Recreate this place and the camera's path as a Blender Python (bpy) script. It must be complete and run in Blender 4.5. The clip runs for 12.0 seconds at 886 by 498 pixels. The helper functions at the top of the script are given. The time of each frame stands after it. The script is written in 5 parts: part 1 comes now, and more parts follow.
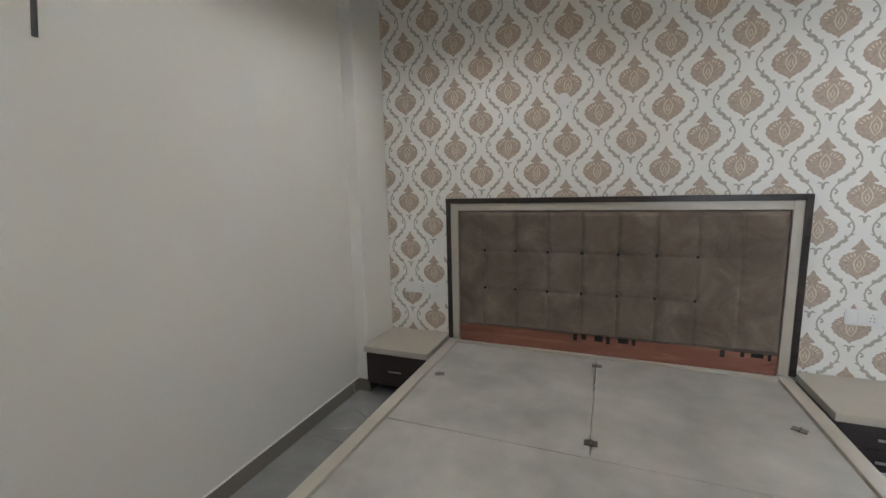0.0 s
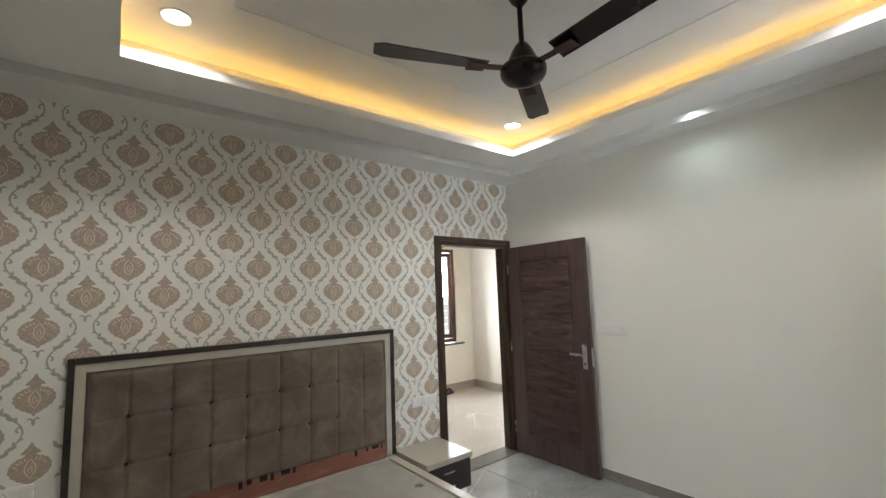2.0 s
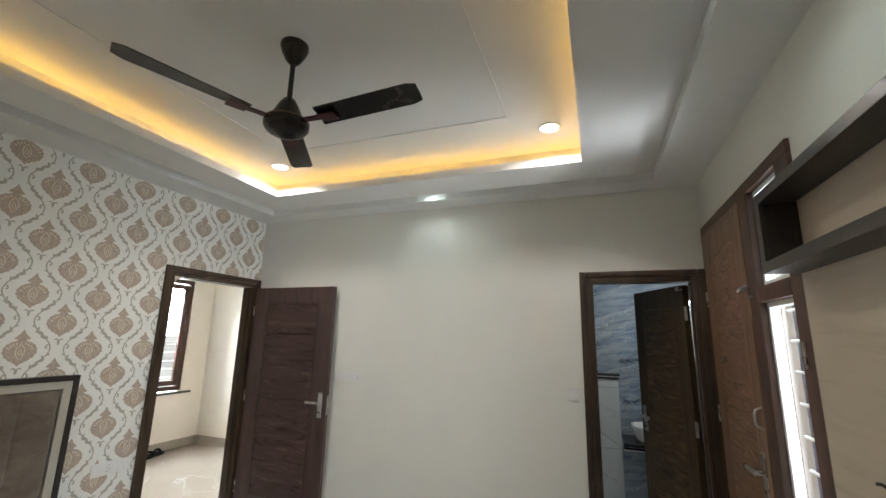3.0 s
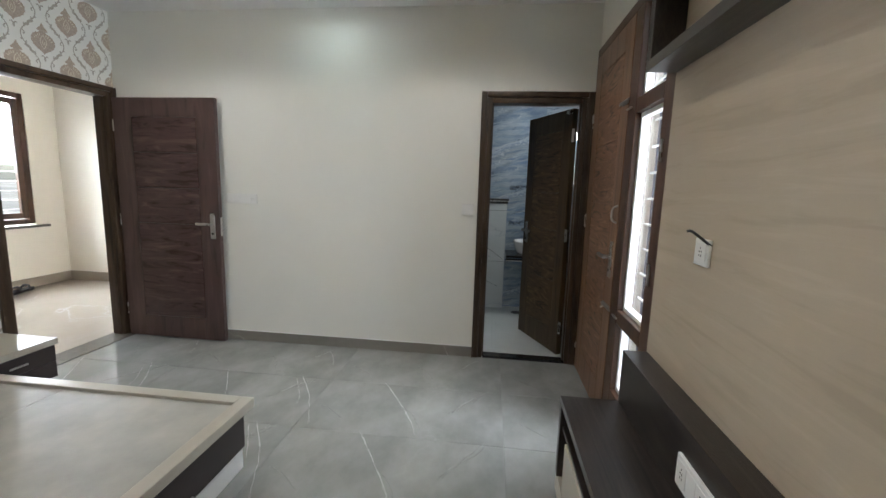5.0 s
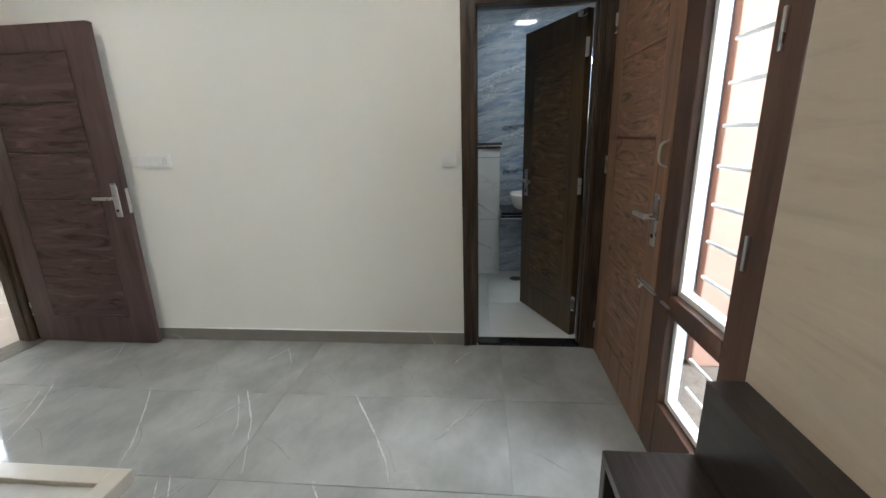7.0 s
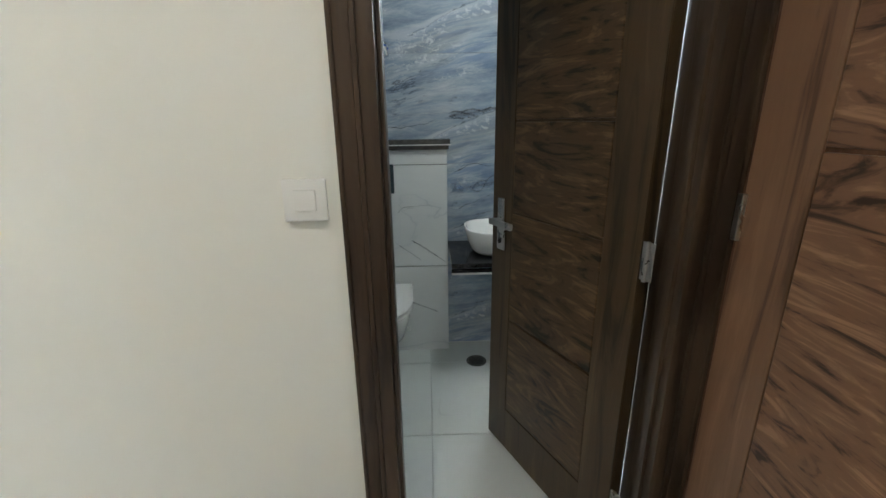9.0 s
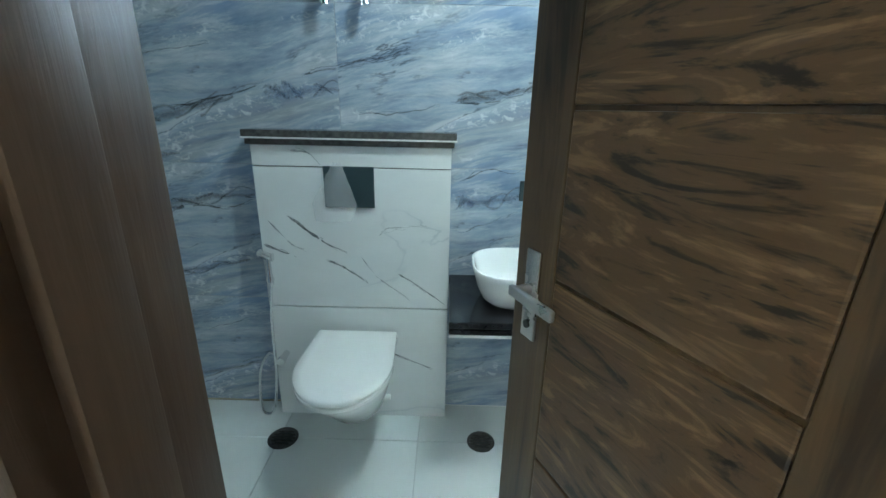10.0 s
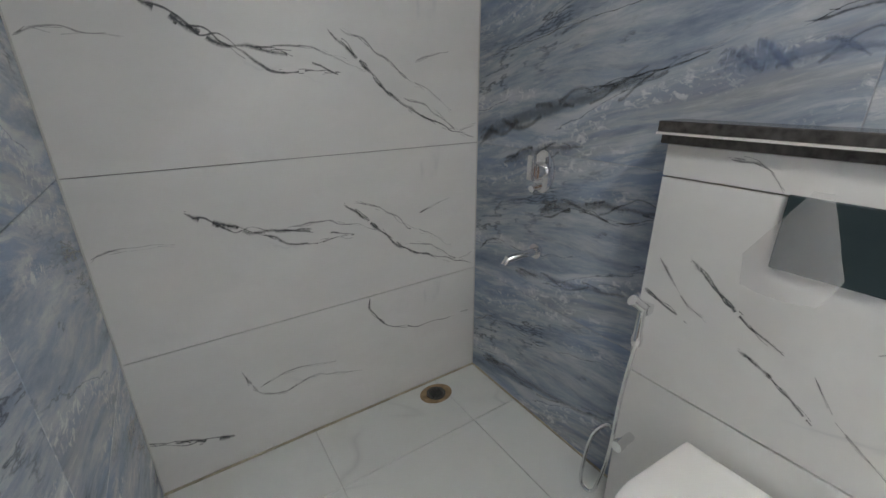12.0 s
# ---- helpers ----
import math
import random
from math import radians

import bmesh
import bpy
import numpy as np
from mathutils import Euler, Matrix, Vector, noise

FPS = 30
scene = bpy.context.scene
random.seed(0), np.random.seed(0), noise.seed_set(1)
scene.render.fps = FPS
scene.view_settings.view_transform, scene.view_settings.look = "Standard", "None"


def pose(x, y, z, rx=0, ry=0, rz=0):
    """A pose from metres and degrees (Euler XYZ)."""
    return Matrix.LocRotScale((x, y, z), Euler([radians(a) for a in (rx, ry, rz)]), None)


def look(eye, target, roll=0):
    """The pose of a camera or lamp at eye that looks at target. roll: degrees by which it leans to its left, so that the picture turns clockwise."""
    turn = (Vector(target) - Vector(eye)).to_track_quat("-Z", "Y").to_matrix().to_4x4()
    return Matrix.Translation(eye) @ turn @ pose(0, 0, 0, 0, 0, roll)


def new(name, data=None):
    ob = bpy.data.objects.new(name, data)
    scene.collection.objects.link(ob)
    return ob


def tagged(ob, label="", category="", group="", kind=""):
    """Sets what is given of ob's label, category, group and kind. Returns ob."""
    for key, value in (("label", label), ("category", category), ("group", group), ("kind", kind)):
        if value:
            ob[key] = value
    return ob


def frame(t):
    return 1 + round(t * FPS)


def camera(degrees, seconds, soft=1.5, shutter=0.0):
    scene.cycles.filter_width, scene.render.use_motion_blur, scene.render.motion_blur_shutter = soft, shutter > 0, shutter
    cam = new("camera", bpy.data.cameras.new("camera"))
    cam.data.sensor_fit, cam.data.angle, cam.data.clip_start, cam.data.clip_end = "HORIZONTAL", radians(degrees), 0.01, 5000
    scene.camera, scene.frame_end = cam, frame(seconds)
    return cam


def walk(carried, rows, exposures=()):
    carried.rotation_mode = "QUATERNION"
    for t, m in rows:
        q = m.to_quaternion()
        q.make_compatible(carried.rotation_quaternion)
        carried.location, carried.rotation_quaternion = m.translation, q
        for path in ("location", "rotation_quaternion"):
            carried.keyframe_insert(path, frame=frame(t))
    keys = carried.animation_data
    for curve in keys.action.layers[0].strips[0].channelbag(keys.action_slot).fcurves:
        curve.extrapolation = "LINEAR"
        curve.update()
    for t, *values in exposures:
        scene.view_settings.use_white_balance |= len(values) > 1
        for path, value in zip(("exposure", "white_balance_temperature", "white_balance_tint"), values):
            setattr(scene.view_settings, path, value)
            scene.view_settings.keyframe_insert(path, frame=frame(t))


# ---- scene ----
cam = camera(93.5, 12.0)
PATH = [
    (0, (0.382, 0.012, 1.418), (-0.346, 1.851, 1.126), -1.4),
    (0.5, (0.136, -0.049, 1.469), (-0.052, 1.914, 1.132), -1.0),
    (1, (-0.12, -0.192, 1.512), (0.164, 1.775, 1.282), -2.1),
    (1.5, (-0.307, -0.292, 1.612), (0.406, 1.573, 1.734), -0.4),
    (1.8, (-0.441, -0.298, 1.622), (0.581, 1.41, 1.815), -2.3),
    (2, (-0.482, -0.33, 1.617), (0.753, 1.229, 1.831), -2.1),
    (2.5, (-0.519, -0.44, 1.647), (1.112, 0.66, 2.008), 1.3),
    (3, (-0.498, -0.493, 1.638), (1.338, 0.185, 2.05), 1.3),
    (3.5, (-0.479, -0.508, 1.606), (1.458, -0.12, 1.919), 0.8),
    (3.7, (-0.479, -0.508, 1.584), (1.488, -0.199, 1.777), 0.6),
    (5.3, (-0.49, -0.491, 1.398), (1.464, -0.253, 1.042), 1.2),
    (5.5, (-0.463, -0.505, 1.396), (1.483, -0.263, 1.001), 0.6),
    (6, (-0.293, -0.521, 1.367), (1.64, -0.284, 0.911), -0.5),
    (6.5, (0.0, -0.525, 1.381), (1.926, -0.301, 0.889), -1.2),
    (6.7, (0.115, -0.517, 1.37), (2.038, -0.301, 0.863), -1.2),
    (8.3, (1.415, -0.471, 1.408), (3.329, -0.476, 0.828), -3.0),
    (8.5, (1.592, -0.476, 1.388), (3.506, -0.509, 0.808), -1.8),
    (9, (2.003, -0.56, 1.393), (3.914, -0.623, 0.808), -0.8),
    (9.5, (2.395, -0.654, 1.394), (4.304, -0.745, 0.802), 0.0),
    (10, (2.732, -0.652, 1.384), (4.629, -0.638, 0.75), 1.2),
    (10.5, (2.962, -0.62, 1.388), (4.8, -0.225, 0.706), 1.5),
    (11, (3.077, -0.627, 1.379), (4.583, 0.471, 0.654), 0.8),
    (11.5, (3.127, -0.6, 1.398), (4.204, 0.92, 0.67), -1.4),
    (12, (3.282, -0.485, 1.377), (4.304, 1.078, 0.661), -0.4),
]
EXPO = [(0.0, 1.48, 5950, 13), (1.0, 1.46, 6250, 12), (1.5, 1.38, 6500, 11), (2.0, 1.42, 6350, 11), (2.5, 1.32, 6500, 11), (3.1, 1.42, 6350, 11), (3.7, 1.44, 6250, 11), (5.5, 1.5, 6100, 11), (7.0, 1.6, 6150, 11), (8.5, 1.52, 6300, 8), (9.0, 2.02, 6300, 8), (9.5, 2.3, 6250, 9), (10.0, 3.0, 5500, -4), (10.5, 3.55, 5700, 4), (11.0, 3.08, 6200, 13), (11.5, 3.0, 6600, 16), (12.0, 3.0, 6900, 20)]
walk(cam, [(t, look(eye, target, roll)) for t, eye, target, roll in PATH], EXPO)

# ---- world and sun ----
world = bpy.data.worlds.new("sky")
scene.world = world
world.use_nodes = True
wn = world.node_tree
sky = wn.nodes.new("ShaderNodeTexSky")
sky.sky_type, sky.sun_disc, sky.sun_elevation, sky.sun_rotation = "NISHITA", False, radians(58), radians(194)
wn.links.new(sky.outputs["Color"], wn.nodes["Background"].inputs["Color"])
wn.nodes["Background"].inputs["Strength"].default_value = 0.07
sun = new("sun", bpy.data.lights.new("sun", "SUN"))
sun.data.energy, sun.data.angle, sun.data.color = 3.0, radians(0.6), (1, 0.96, 0.90)
sun.matrix_world = look((0, 0, 20), (3, 12, 0))


def area(name, eye, target, w, h, watts, colour):
    """An area lamp: a daylight stand-in outside an opening, or a lit panel."""
    ob = new(name, bpy.data.lights.new(name, "AREA"))
    ob.data.shape, ob.data.size, ob.data.size_y, ob.data.energy, ob.data.color = "RECTANGLE", w, h, watts, colour
    ob.matrix_world = look(eye, target)
    return ob


DAY = (0.90, 0.96, 1.0)
# unseen lamps outdoors, added to send daylight in through the openings
area("balcony_daylight", (2.45, -2.87, 2.0), (2.45, 0.0, 1.8), 3.2, 1.9, 30, DAY)
area("sidelight_daylight", (1.55, -2.10, 1.50), (1.85, -0.90, 1.35), 0.60, 1.9, 22, DAY)
area("passage_daylight", (3.75, 6.5, 2.5), (3.3, 3.6, 1.5), 3.0, 2.0, 390, DAY)
area("bath_daylight", (5.1, -1.30, 2.3), (3.6, -0.7, 0.9), 0.6, 0.6, 8, DAY)

# ---- sizes of the place ----
XW, XE, YN, YS = -1.243, 2.885, 2.775, -1.235
ZC, ZT = 2.775, 2.95
BX0, BX1, BY0, BY1, BZ = 3.02, 4.42, -1.70, 0.978, 0.02
RX0, RX1, RY0, RY1 = -0.50, 2.19, -0.45, 2.02
COLX, COLY = -1.150, 2.405


# ---- materials ----
def nmat(name):
    m = bpy.data.materials.new(name)
    m.use_nodes = True
    return m, m.node_tree, m.node_tree.nodes["Principled BSDF"]


def mapped(nt, scale=(1, 1, 1), rot=(0, 0, 0), coord="Object"):
    tc, mp = nt.nodes.new("ShaderNodeTexCoord"), nt.nodes.new("ShaderNodeMapping")
    mp.inputs["Scale"].default_value = scale
    mp.inputs["Rotation"].default_value = [radians(a) for a in rot]
    nt.links.new(tc.outputs[coord], mp.inputs["Vector"])
    return mp.outputs["Vector"]


def noised(nt, vec, scale, detail=4, rough=0.55, dist=0.0):
    n = nt.nodes.new("ShaderNodeTexNoise")
    n.inputs["Scale"].default_value, n.inputs["Detail"].default_value = scale, detail
    n.inputs["Roughness"].default_value, n.inputs["Distortion"].default_value = rough, dist
    nt.links.new(vec, n.inputs["Vector"])
    return n.outputs["Fac"]


def ramp(nt, fac, stops):
    r = nt.nodes.new("ShaderNodeValToRGB")
    e = r.color_ramp.elements
    while len(e) < len(stops):
        e.new(0.5)
    for el, (p, c) in zip(e, stops):
        el.position = p
        el.color = (*c, 1) if len(c) == 3 else c
    nt.links.new(fac, r.inputs["Fac"])
    return r.outputs["Color"]


def mixed(nt, fac, a, b, mode="MIX"):
    m = nt.nodes.new("ShaderNodeMix")
    m.data_type, m.blend_type = "RGBA", mode
    for sock, v in ((m.inputs[0], fac), (m.inputs[6], a), (m.inputs[7], b)):
        if isinstance(v, (int, float)):
            sock.default_value = v
        elif isinstance(v, tuple):
            sock.default_value = (*v, 1)
        else:
            nt.links.new(v, sock)
    return m.outputs[2]


def maths(nt, op, a, b=0.0, c=0.0):
    m = nt.nodes.new("ShaderNodeMath")
    m.operation = op
    for i, v in enumerate((a, b, c)):
        if isinstance(v, (int, float)):
            m.inputs[i].default_value = v
        else:
            nt.links.new(v, m.inputs[i])
    return m.outputs[0]


def bumped(nt, bsdf, height, strength=0.2, dist=0.01):
    b = nt.nodes.new("ShaderNodeBump")
    b.inputs["Strength"].default_value, b.inputs["Distance"].default_value = strength, dist
    nt.links.new(height, b.inputs["Height"])
    nt.links.new(b.outputs["Normal"], bsdf.inputs["Normal"])


def plain(name, colour, rough=0.5, metal=0.0, var=0.12, scale=6.0, bump=0.05, bscale=60.0):
    """Paint, laminate, metal or stone with cloudy variation at two scales and a fine relief."""
    m, nt, b = nmat(name)
    v = mapped(nt)
    big, small = noised(nt, v, scale, 5), noised(nt, v, bscale, 3)
    dark, lite = tuple(c * (1 - var) for c in colour), tuple(min(1, c * (1 + var * 0.6)) for c in colour)
    c1 = ramp(nt, big, [(0.3, dark), (0.7, lite)])
    c2 = mixed(nt, maths(nt, "MULTIPLY", small, var * 0.8), c1, tuple(c * 0.7 for c in colour))
    nt.links.new(c2, b.inputs["Base Color"])
    b.inputs["Metallic"].default_value = metal
    r = nt.nodes.new("ShaderNodeMapRange")
    r.inputs["To Min"].default_value, r.inputs["To Max"].default_value = max(0.02, rough * 0.85), min(1, rough * 1.15)
    nt.links.new(big, r.inputs["Value"])
    nt.links.new(r.outputs["Result"], b.inputs["Roughness"])
    if bump:
        bumped(nt, b, small, bump, 0.004)
    return m


def wood(name, dark, mid, lite, rot, rough=0.35, stretch=(1.2, 14, 1.2), warp=1.6, scale=1.6, bump=0.12):
    """Veneer with a wavy figure along one direction."""
    m, nt, b = nmat(name)
    v = mapped(nt, stretch, rot)
    fig = noised(nt, v, scale, 6, 0.6, warp)
    grain = noised(nt, mapped(nt, tuple(s * 5 for s in stretch), rot), scale * 2, 3, 0.6, 0.4)
    c = ramp(nt, fig, [(0.36, dark), (0.46, mid), (0.53, mid), (0.65, lite)])
    c = mixed(nt, maths(nt, "MULTIPLY", grain, 0.28), c, dark)
    nt.links.new(c, b.inputs["Base Color"])
    b.inputs["Roughness"].default_value = rough
    bumped(nt, b, grain, bump, 0.003)
    return m


def glow(name, colour, power):
    m, nt, b = nmat(name)
    b.inputs["Base Color"].default_value = (*colour, 1)
    b.inputs["Emission Color"].default_value = (*colour, 1)
    b.inputs["Emission Strength"].default_value = power
    return m


def vein_mat(name, ground, ground2, vein, scale, width, rot, rough, stretch=(1, 1, 1), soft=0.25, mask_lo=0.45, mask_hi=0.62, by_piece=False, coord="Object"):
    """Polished stone or porcelain: a cloudy ground with broken thin veins."""
    m, nt, b = nmat(name)
    v = mapped(nt, stretch, rot, coord)
    if by_piece:
        info, add = nt.nodes.new("ShaderNodeObjectInfo"), nt.nodes.new("ShaderNodeVectorMath")
        add.operation = "ADD"
        comb = nt.nodes.new("ShaderNodeCombineXYZ")
        for i in range(3):
            nt.links.new(maths(nt, "MULTIPLY", info.outputs["Random"], 37.0 + 11 * i), comb.inputs[i])
        nt.links.new(v, add.inputs[0])
        nt.links.new(comb.outputs[0], add.inputs[1])
        v = add.outputs[0]
    n = noised(nt, v, scale, 3 if by_piece else 5, 0.45 if by_piece else 0.5, 0.4 if by_piece else 0.7)
    line = maths(nt, "ABSOLUTE", maths(nt, "SUBTRACT", n, 0.5))
    core = ramp(nt, line, [(0.0, (1, 1, 1)), (width, (0, 0, 0))])
    halo = ramp(nt, line, [(0.0, (soft, soft, soft)), (width * 6, (0, 0, 0))])
    mask = ramp(nt, noised(nt, v, scale * 0.9 + 0.3, 2), [(mask_lo, (0, 0, 0)), (mask_hi, (1, 1, 1))])
    fac = mixed(nt, 1.0, mixed(nt, 1.0, core, halo, "ADD"), mask, "MULTIPLY")
    cloud = ramp(nt, noised(nt, v, scale * 1.7, 5, 0.6), [(0.3, ground), (0.7, ground2)])
    nt.links.new(mixed(nt, fac, cloud, vein), b.inputs["Base Color"])
    b.inputs["Roughness"].default_value = rough
    return m


M = {}
M["wall"] = plain("cream_wall_paint", (0.78, 0.765, 0.705), 0.6, var=0.03, scale=1.2, bump=0.06, bscale=90)
M["farwall"] = plain("cream_paint_far", (0.84, 0.78, 0.68), 0.6, var=0.03, scale=1.2)
M["ceiling"] = plain("white_ceiling_paint", (0.80, 0.79, 0.76), 0.7, var=0.03, scale=1.5, bump=0.05)
M["paper"] = plain("wallpaper_ground", (0.80, 0.79, 0.74), 0.55, var=0.04, scale=4, bump=0.08, bscale=160)
M["paper_med"] = plain("wallpaper_medallion_print", (0.49, 0.395, 0.315), 0.6, var=0.26, scale=70)
M["paper_hi"] = plain("wallpaper_gold_print", (0.70, 0.63, 0.47), 0.5, var=0.1, scale=30)
M["paper_vine"] = plain("wallpaper_vine_print", (0.44, 0.41, 0.35), 0.6, var=0.14, scale=35)
M["wenge"] = wood("dark_wenge_laminate", (0.014, 0.010, 0.009), (0.030, 0.022, 0.018), (0.05, 0.038, 0.03), (0, 0, 90), 0.3, (1, 20, 6), 0.5, 3)
M["drawer_dark"] = plain("dark_brown_drawer_laminate", (0.035, 0.026, 0.026), 0.35, var=0.15, scale=8)
M["beige"] = plain("beige_laminate", (0.46, 0.425, 0.355), 0.32, var=0.07, scale=7, bump=0.05)
M["board"] = plain("stained_grey_bed_board", (0.43, 0.415, 0.37), 0.5, var=0.28, scale=3.2, bump=0.1, bscale=22)
M["white_lam"] = plain("off_white_laminate", (0.72, 0.71, 0.68), 0.4, var=0.05)
M["tvpanel"] = wood("beige_wall_laminate", (0.40, 0.325, 0.235), (0.45, 0.37, 0.275), (0.49, 0.41, 0.31), (0, 0, 0), 0.42, (0.8, 2, 9), 0.5, 2.0, 0.04)
M["door"] = wood("dark_purple_brown_veneer", (0.040, 0.021, 0.020), (0.080, 0.046, 0.042), (0.122, 0.073, 0.066), (0, 10, 0), 0.24, (1.5, 1.5, 9), 1.4, 1.7)
M["door_stile"] = wood("dark_brown_stile_veneer", (0.044, 0.025, 0.023), (0.078, 0.046, 0.041), (0.110, 0.066, 0.058), (0, 0, 0), 0.33, (9, 9, 0.9), 0.6, 1.6)
M["walnut"] = wood("figured_walnut_veneer", (0.039, 0.018, 0.010), (0.232, 0.120, 0.067), (0.394, 0.225, 0.130), (0, -24, 0), 0.36, (1.6, 1.6, 9), 2.6, 1.8)
M["walnut_stile"] = wood("walnut_stile_veneer", (0.099, 0.050, 0.027), (0.224, 0.121, 0.068), (0.323, 0.184, 0.108), (0, 0, 0), 0.33, (10, 10, 0.8), 0.8, 1.5)
M["bathdoor"] = wood("brown_figured_veneer", (0.013, 0.007, 0.002), (0.099, 0.057, 0.025), (0.212, 0.127, 0.059), (0, 22, 0), 0.34, (1.5, 1.5, 8), 2.8, 1.9)
M["bathstile"] = wood("golden_brown_stile_veneer", (0.028, 0.016, 0.007), (0.078, 0.048, 0.022), (0.129, 0.083, 0.039), (0, 0, 0), 0.36, (10, 10, 0.8), 0.8, 1.6)
M["frame"] = wood("dark_stained_frame_wood", (0.024, 0.014, 0.008), (0.060, 0.037, 0.022), (0.094, 0.060, 0.037), (0, 0, 0), 0.34, (8, 8, 0.8), 0.5, 1.8)
M["winwood"] = wood("brown_window_wood", (0.043, 0.019, 0.010), (0.086, 0.040, 0.023), (0.122, 0.061, 0.036), (0, 0, 0), 0.35, (8, 8, 0.8), 0.5, 1.8)
M["steel"] = plain("brushed_steel", (0.62, 0.61, 0.59), 0.28, 1.0, var=0.06, bump=0.02)
M["chrome"] = plain("polished_chrome", (0.80, 0.81, 0.82), 0.08, 1.0, var=0.03, bump=0.0)
M["plastic"] = plain("white_switch_plastic", (0.78, 0.77, 0.74), 0.3, var=0.03, bump=0.0)
M["grey_plastic"] = plain("grey_print", (0.40, 0.40, 0.40), 0.4)
M["black"] = plain("black_plastic", (0.012, 0.012, 0.012), 0.4)
M["cable"] = plain("dark_grey_cable_rubber", (0.07, 0.07, 0.068), 0.5)
M["fan"] = plain("dark_bronze_fan_paint", (0.022, 0.016, 0.013), 0.26, 0.3, var=0.1)
M["fan_trim"] = plain("bronze_fan_trim", (0.20, 0.15, 0.09), 0.25, 0.9)
M["fan_mark"] = plain("maroon_fan_bracket", (0.06, 0.014, 0.014), 0.3, 0.3)
M["ply"] = wood("bare_reddish_plywood", (0.20, 0.075, 0.048), (0.30, 0.125, 0.082), (0.40, 0.19, 0.13), (0, 0, 90), 0.7, (1, 12, 6), 0.8, 2)
M["ink"] = plain("black_stencil_ink", (0.012, 0.010, 0.010), 0.7)
M["skirt"] = vein_mat("grey_skirting_tile", (0.20, 0.185, 0.16), (0.26, 0.24, 0.21), (0.62, 0.60, 0.56), 1.2, 0.006, (0, 0, 40), 0.2, mask_lo=0.5, mask_hi=0.62)
M["floor"] = vein_mat("polished_grey_floor_tile", (0.215, 0.215, 0.204), (0.345, 0.345, 0.328), (0.34, 0.34, 0.325), 1.5, 0.003, (0, 0, 12), 0.075, (0.8, 1.2, 1), 0.3, 0.5, 0.7)
M["grout"] = plain("grey_grout", (0.235, 0.235, 0.222), 0.5)
M["farfloor"] = vein_mat("cream_floor_tile", (0.36, 0.31, 0.26), (0.42, 0.365, 0.31), (0.52, 0.48, 0.43), 0.9, 0.005, (0, 0, 30), 0.10)
M["granite"] = plain("black_granite", (0.014, 0.014, 0.016), 0.12, var=0.2, scale=60, bump=0.0, bscale=220)
M["granite_grey"] = plain("speckled_dark_granite", (0.09, 0.085, 0.08), 0.15, var=0.6, scale=50, bump=0.0, bscale=200)
M["threshold"] = plain("grey_brown_threshold_stone", (0.13, 0.12, 0.105), 0.15, var=0.25, scale=20)
M["dark_joint"] = plain("grey_tile_joint", (0.20, 0.21, 0.21), 0.6)
M["old_hinge"] = plain("tarnished_hinge_metal", (0.20, 0.175, 0.14), 0.4, 0.8, var=0.3, scale=60)
M["whitegrout"] = plain("white_grout", (0.55, 0.56, 0.54), 0.6)
M["bluegrout"] = plain("pale_blue_grout", (0.36, 0.39, 0.43), 0.6)
M["drain"] = plain("dull_dark_steel", (0.10, 0.10, 0.09), 0.35, 0.7, var=0.3, scale=40)
M["farskirt"] = plain("grey_brown_skirting_tile", (0.42, 0.36, 0.29), 0.25, var=0.1, scale=4)
M["marble"] = vein_mat("white_marble_tile", (0.69, 0.70, 0.68), (0.77, 0.78, 0.76), (0.58, 0.60, 0.60), 1.35, 0.010, (0, -24, 12), 0.16, (0.8, 0.8, 1.5), 0.35, 0.52, 0.68)
M["bathfloor"] = vein_mat("white_bath_floor_tile", (0.66, 0.69, 0.66), (0.74, 0.76, 0.73), (0.50, 0.52, 0.51), 1.0, 0.006, (0, 0, 30), 0.13, mask_lo=0.52, mask_hi=0.68, by_piece=True)
M["ceramic"] = plain("white_glazed_ceramic", (0.83, 0.83, 0.80), 0.07, var=0.02, bump=0.0)
M["darkglass"] = plain("dark_glass_plate", (0.035, 0.055, 0.06), 0.06, var=0.1, bump=0.0)
M["sealant"] = plain("yellowed_sealant", (0.46, 0.42, 0.31), 0.6, var=0.35, scale=14)
M["blue_ring"] = plain("blue_plastic", (0.05, 0.12, 0.42), 0.4, var=0.05)
M["rust"] = plain("brown_rust_stain", (0.36, 0.25, 0.14), 0.7, var=0.4, scale=25)
M["cloth"] = plain("black_rubber_slipper", (0.015, 0.016, 0.022), 0.7, var=0.3, scale=20)
M["outwall"] = plain("white_parapet_paint", (0.80, 0.80, 0.78), 0.8, var=0.06, scale=1)
M["terracotta"] = plain("pink_brick_paint", (0.55, 0.34, 0.26), 0.8, var=0.12, scale=2)
M["bluegrey"] = plain("blue_grey_metal_paint", (0.16, 0.18, 0.24), 0.5, var=0.08)
# ground paled so that the window's bright glare is in its colour
M["glare_ground"] = plain("glare_pale_ground", (0.33, 0.32, 0.27), 0.9, var=0.4, scale=0.02)
M["white_metal"] = plain("white_painted_grille", (0.80, 0.80, 0.78), 0.35, var=0.03)
M["led_warm"] = glow("warm_led_tape", (1.0, 0.60, 0.14), 4.2)
M["led_white"] = glow("white_downlight_disc", (1.0, 0.95, 0.86), 8.0)
M["frame"].node_tree.nodes["Principled BSDF"].inputs["Specular IOR Level"].default_value = 0.4
M["led_bath"] = glow("cool_bath_light_disc", (0.85, 1.0, 0.97), 0.8)
M["led_cool"] = glow("cool_downlight_disc", (0.80, 1.0, 0.97), 3.0)

